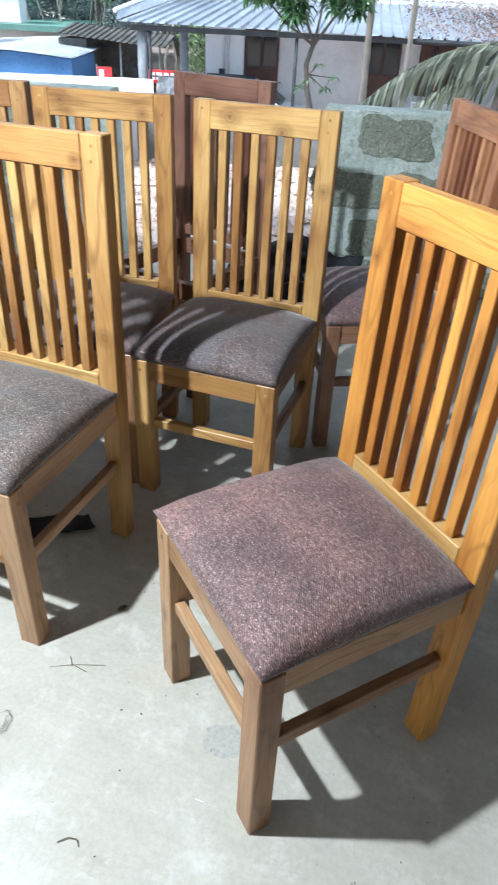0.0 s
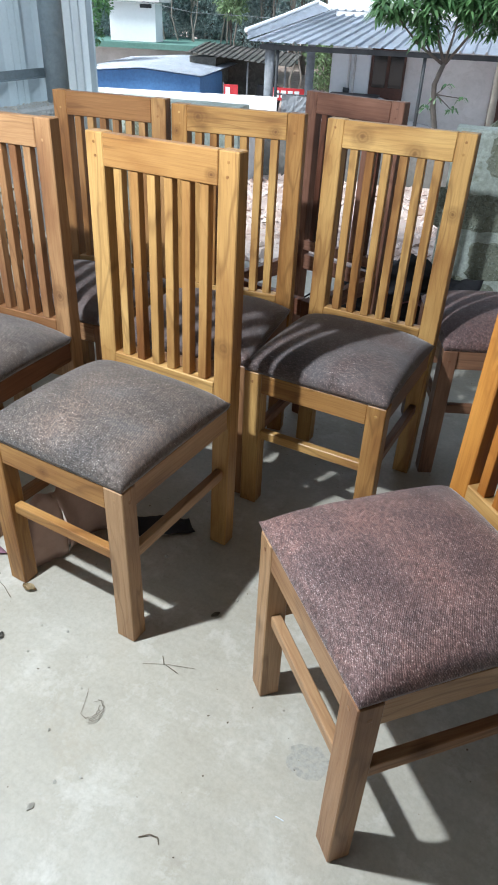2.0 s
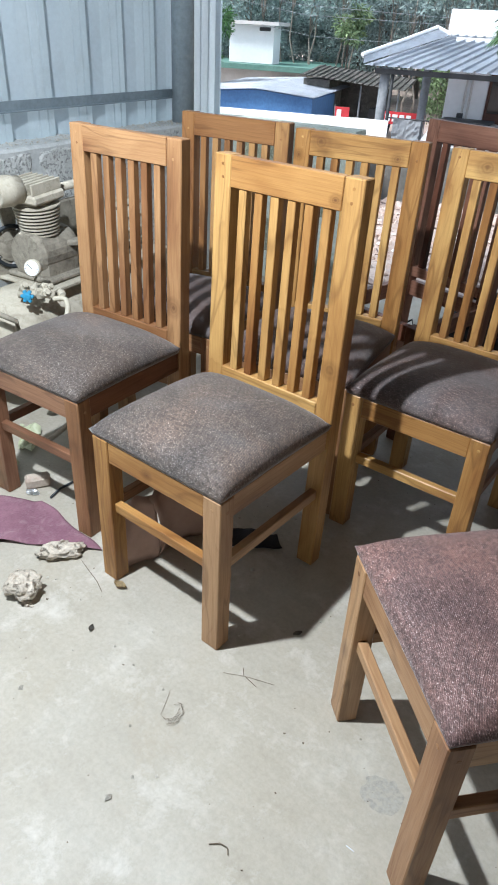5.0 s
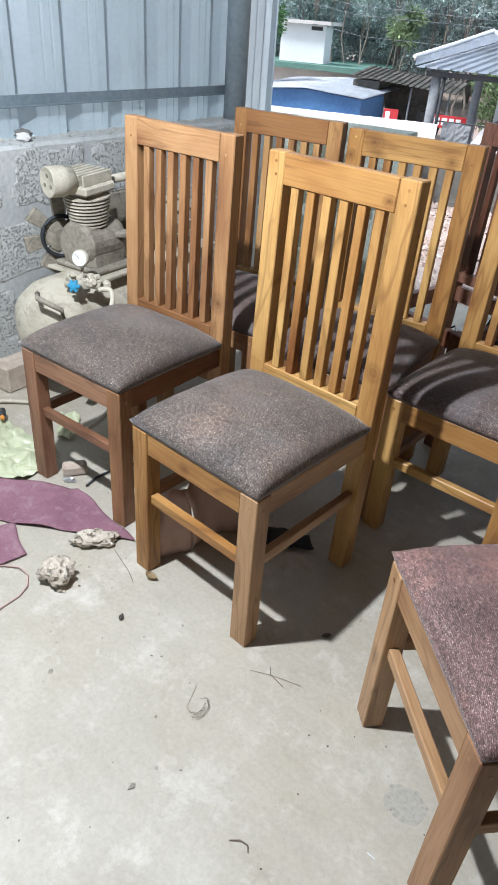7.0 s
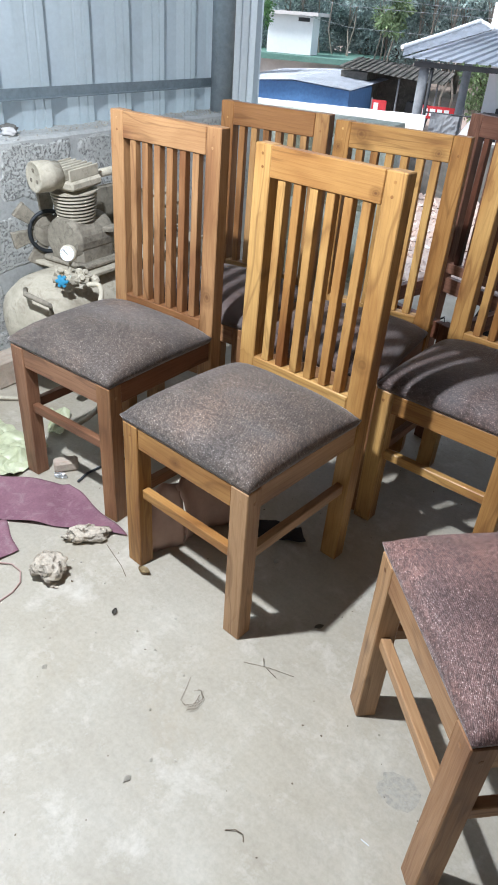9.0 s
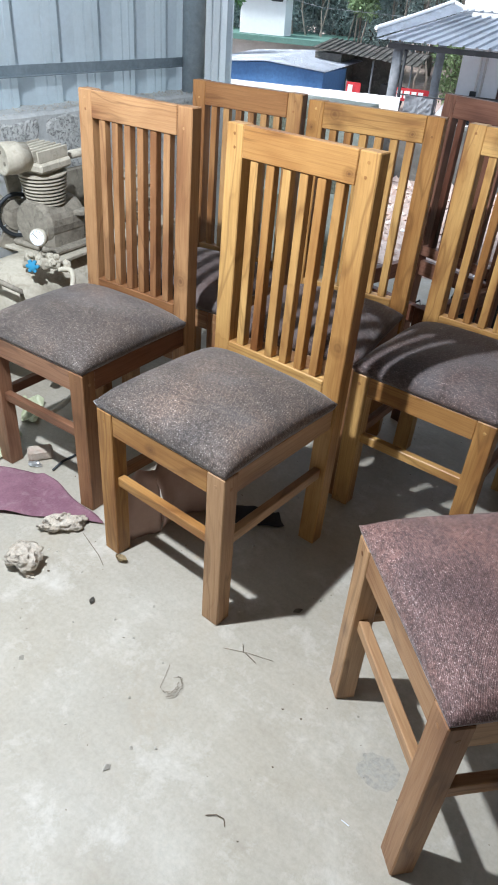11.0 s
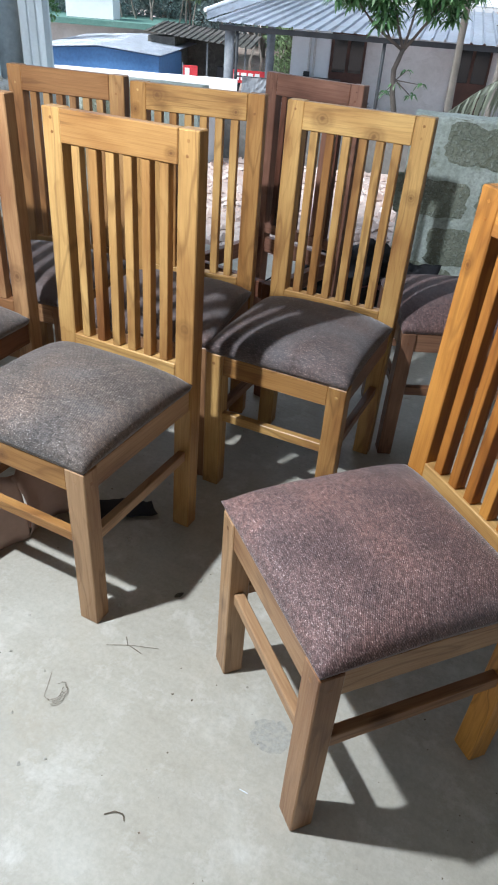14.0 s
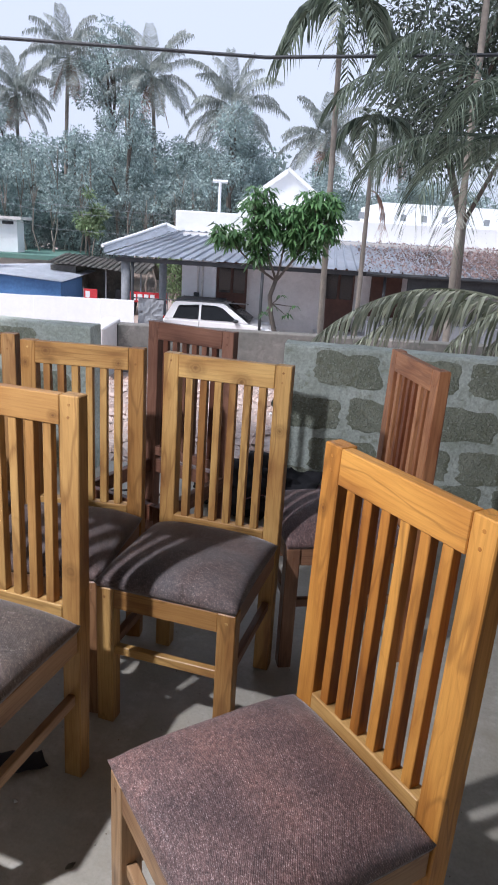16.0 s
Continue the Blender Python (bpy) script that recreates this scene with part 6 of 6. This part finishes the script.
lay(part("twig", twig, TWIG), pose(-0.470, 0.460, 0, 0, 0, 25), "short bent brown twig", "twig")
lay(part("straw", tube([(-0.009, 0, 0.0015), (0.009, 0, 0.0015)], 0.0012, 6), WHITE), pose(-0.276, 0.618, 0), "tiny white straw bit", "straw")
PINK = mat_mottled("pink_wire", (0.40, 0.26, 0.23), (0.48, 0.33, 0.30), 60, 0.6, 20)
lay(part("wire_loop", tube([(-1.47, 0.50, 0.003), (-1.435, 0.54, 0.006), (-1.40, 0.567, 0.005), (-1.36, 0.568, 0.004), (-1.325, 0.545, 0.004), (-1.308, 0.51, 0.003), (-1.303, 0.45, 0.003), (-1.32, 0.40, 0.003)], 0.0022, 6), PINK, smooth=True), pose(0, 0, 0), "thin pinkish wire bent in a loop", "wire")
lay(part("thin_wire", tube([(-1.283, 0.802, 0.002), (-1.235, 0.788, 0.003), (-1.185, 0.775, 0.002), (-1.144, 0.757, 0.002)], 0.0009, 5), TWIG), pose(0, 0, 0), "fine dark thread on the floor", "thread")
lay(part("floor_cable", tube([(-1.75, 3.05, 0.006), (-1.55, 3.12, 0.02), (-1.46, 3.02, 0.008), (-1.42, 3.16, 0.03), (-1.36, 3.06, 0.007), (-1.15, 3.15, 0.006)], 0.006, 6), BLACK_CLOTH, smooth=True), pose(0, 0, 0), "black electric cable lying on the floor", "cable")
bag = thing("black_cloth_heap", pose(-0.93, 3.12, 0, 0, 0, 10), "heap of black and plum cloth by the block wall", "cloth heap")
part("cloth", blob((0.26, 0.15, 0.15), 8.2, 0.55, 4), BLACK_CLOTH, bag, "", True)
part("fold", crumpled(four((-0.30, -0.16), (0.30, -0.12), (0.34, 0.10), (-0.2, 0.12)), 24, 14, 0.10, 3, 0.004, 6), BLACK_CLOTH, bag, "", True).matrix_basis = pose(0.05, 0.0, 0.20, 8, 0, 0)
part("plum_fold", crumpled(four((0.0, -0.2), (0.45, -0.1), (0.5, 0.06), (0.05, 0.0)), 18, 10, 0.08, 9, 0.004, 6), PURPLE, bag, "plum-coloured cloth").matrix_basis = pose(0.0, 0.0, 0.16, 6, 0, 0)

FOIL = mat_mottled("foil", (0.62, 0.63, 0.64), (0.70, 0.71, 0.72), 60, 0.3, 20, 0.6, 0.004, 0.9)
lay(part("foil_scrap", blob((0.02, 0.013, 0.007), 6.6, 0.6, 3), FOIL), pose(-1.65, 0.905, 0, 0, 0, 30), "crumpled silver foil scrap on the floor", "scrap")
ORANGE = mat_mottled("orange_plastic", (0.62, 0.24, 0.03), (0.70, 0.30, 0.05), 30, 0.4, 9)
glue = thing("glue_tube", pose(-2.105, 0.935, 0.035, 90, 0, 60) @ Matrix.Scale(0.6, 4), "small dark tube with an orange cap beside the stick", "tube")
part("body", lathe([(0.012, -0.075), (0.02, -0.07), (0.021, -0.02), (0.02, 0.0), (0.012, 0.008)], 16), DARK_METAL, glue, smooth=True)
part("cap", lathe([(0.013, 0.0085), (0.014, 0.012), (0.012, 0.03), (0.008, 0.034)], 14), ORANGE, glue, "orange plastic cap")
lay(part("floor_cable", tube([(-1.585, 0.925, 0.005), (-1.60, 0.975, 0.006), (-1.60, 1.03, 0.005), (-1.58, 1.13, 0.005), (-1.66, 1.30, 0.005)], 0.004, 6), DARK_METAL, smooth=True), pose(0, 0, 0), "thin dark cable on the floor under the chair", "cable")

# stones on the wall's ledge, spilt sand, floor grit and yard rubble
ledge = part("ledge_stone", blob((0.03, 0.022, 0.014), 3.3, 0.5, 3), OFFWHITE, smooth=True)
lay(part("ledge_stone", blob((0.034, 0.026, 0.017), 7.3, 0.5, 3), PLASTER_DARK, smooth=True), shed_at(-0.09, -1.77, WALL_TOP + 0.002), "dark stone chip on the wall's ledge", "stone")
lay(ledge, shed_at(-0.06, -1.80, WALL_TOP + 0.002), "white stone chip on the wall's ledge", "stone")


def scatter(name, mat, label, count, place, size, seed):
    """Many small angular grains in one mesh."""
    rnd = random.Random(seed)
    verts, faces = [], []
    for _ in range(count):
        x, y, z = place(rnd)
        s = size * rnd.uniform(0.4, 1.6) * (2.2 if rnd.random() < 0.05 else 1)
        k = len(verts)
        for d in ((1, 0, 0), (-1, 0, 0), (0, 1, 0), (0, -1, 0), (0, 0, 0.8), (0, 0, -0.6)):
            verts.append(Vector((x, y, z)) + Vector([(c + rnd.uniform(-0.35, 0.35)) * s for c in d]))
        faces += [(k, k + 2, k + 4), (k + 2, k + 1, k + 4), (k + 1, k + 3, k + 4), (k + 3, k, k + 4), (k + 2, k, k + 5), (k + 1, k + 2, k + 5), (k + 3, k + 1, k + 5), (k, k + 3, k + 5)]
    return tagged(raw(name, verts, faces, mat), label, "debris", kind="stuff")


def ledge_spot(r):
    p = SHED @ Vector((r.uniform(-0.12, 0.0), -1.9 * r.random() ** 1.5, WALL_TOP + 0.004))
    return p.x, p.y, p.z


scatter("ledge_crumb", DUST, "loose cement crumbs and dust along the wall's ledge", 600, ledge_spot, 0.003, 46)
scatter("floor_grit", TWIG, "fine dark grit and dust specks over the floor", 420, lambda r: (r.uniform(-2.2, 0.6), r.uniform(0.1, 2.9), 0.0006), 0.0016, 41)
scatter("floor_chips", DUST, "pale crumbs of cement on the floor", 90, lambda r: (r.uniform(-2.2, -0.6), r.uniform(0.3, 1.6), 0.001), 0.003, 42)
RUBBLE = mat_mottled("laterite_rubble", (0.42, 0.30, 0.25), (0.60, 0.52, 0.48), 30, 0.95, 3, 0.6, 0.01)


def yard(r):
    x, y = r.uniform(-4.2, 4.5), 3.9 + 4.7 * r.random() ** 1.2
    p = AWAY @ Vector((x, y, 0))
    return p.x, p.y, ground_z(x, y) + 0.005


scatter("yard_rubble", RUBBLE, "pinkish laterite stones and rubble over the yard", 5200, yard, 0.028, 43)
scatter("yard_litter", WHITE, "pale paper and plaster scraps in the yard", 110, yard, 0.03, 44)


STAIN = mat_mottled("damp_stain", (0.345, 0.33, 0.29), (0.40, 0.38, 0.33), 110, 0.6, 45, 0.2, 0.001, fleck=((0.43, 0.395, 0.325), 120, 0.46, 0.60))
smudge = bmesh.new()
rim = [smudge.verts.new((0.043 * (1 + 0.22 * noise.noise(Vector((math.cos(i / 6), math.sin(i / 6), 0.4)) * 2.3)) * math.cos(i * math.pi / 20), 0.040 * (1 + 0.22 * noise.noise(Vector((math.cos(i * math.pi / 20), math.sin(i * math.pi / 20), 2.0)) * 2.6)) * math.sin(i * math.pi / 20), 0.0004)) for i in range(40)]
top = smudge.verts.new((0, 0, 0.0009))
for i in range(40):
    smudge.faces.new((rim[i], rim[(i + 1) % 40], top))
lay(part("dirt_smudge", smudge, STAIN), pose(-0.28, 0.752, 0), "round smudge of grey dirt on the floor", "stain")
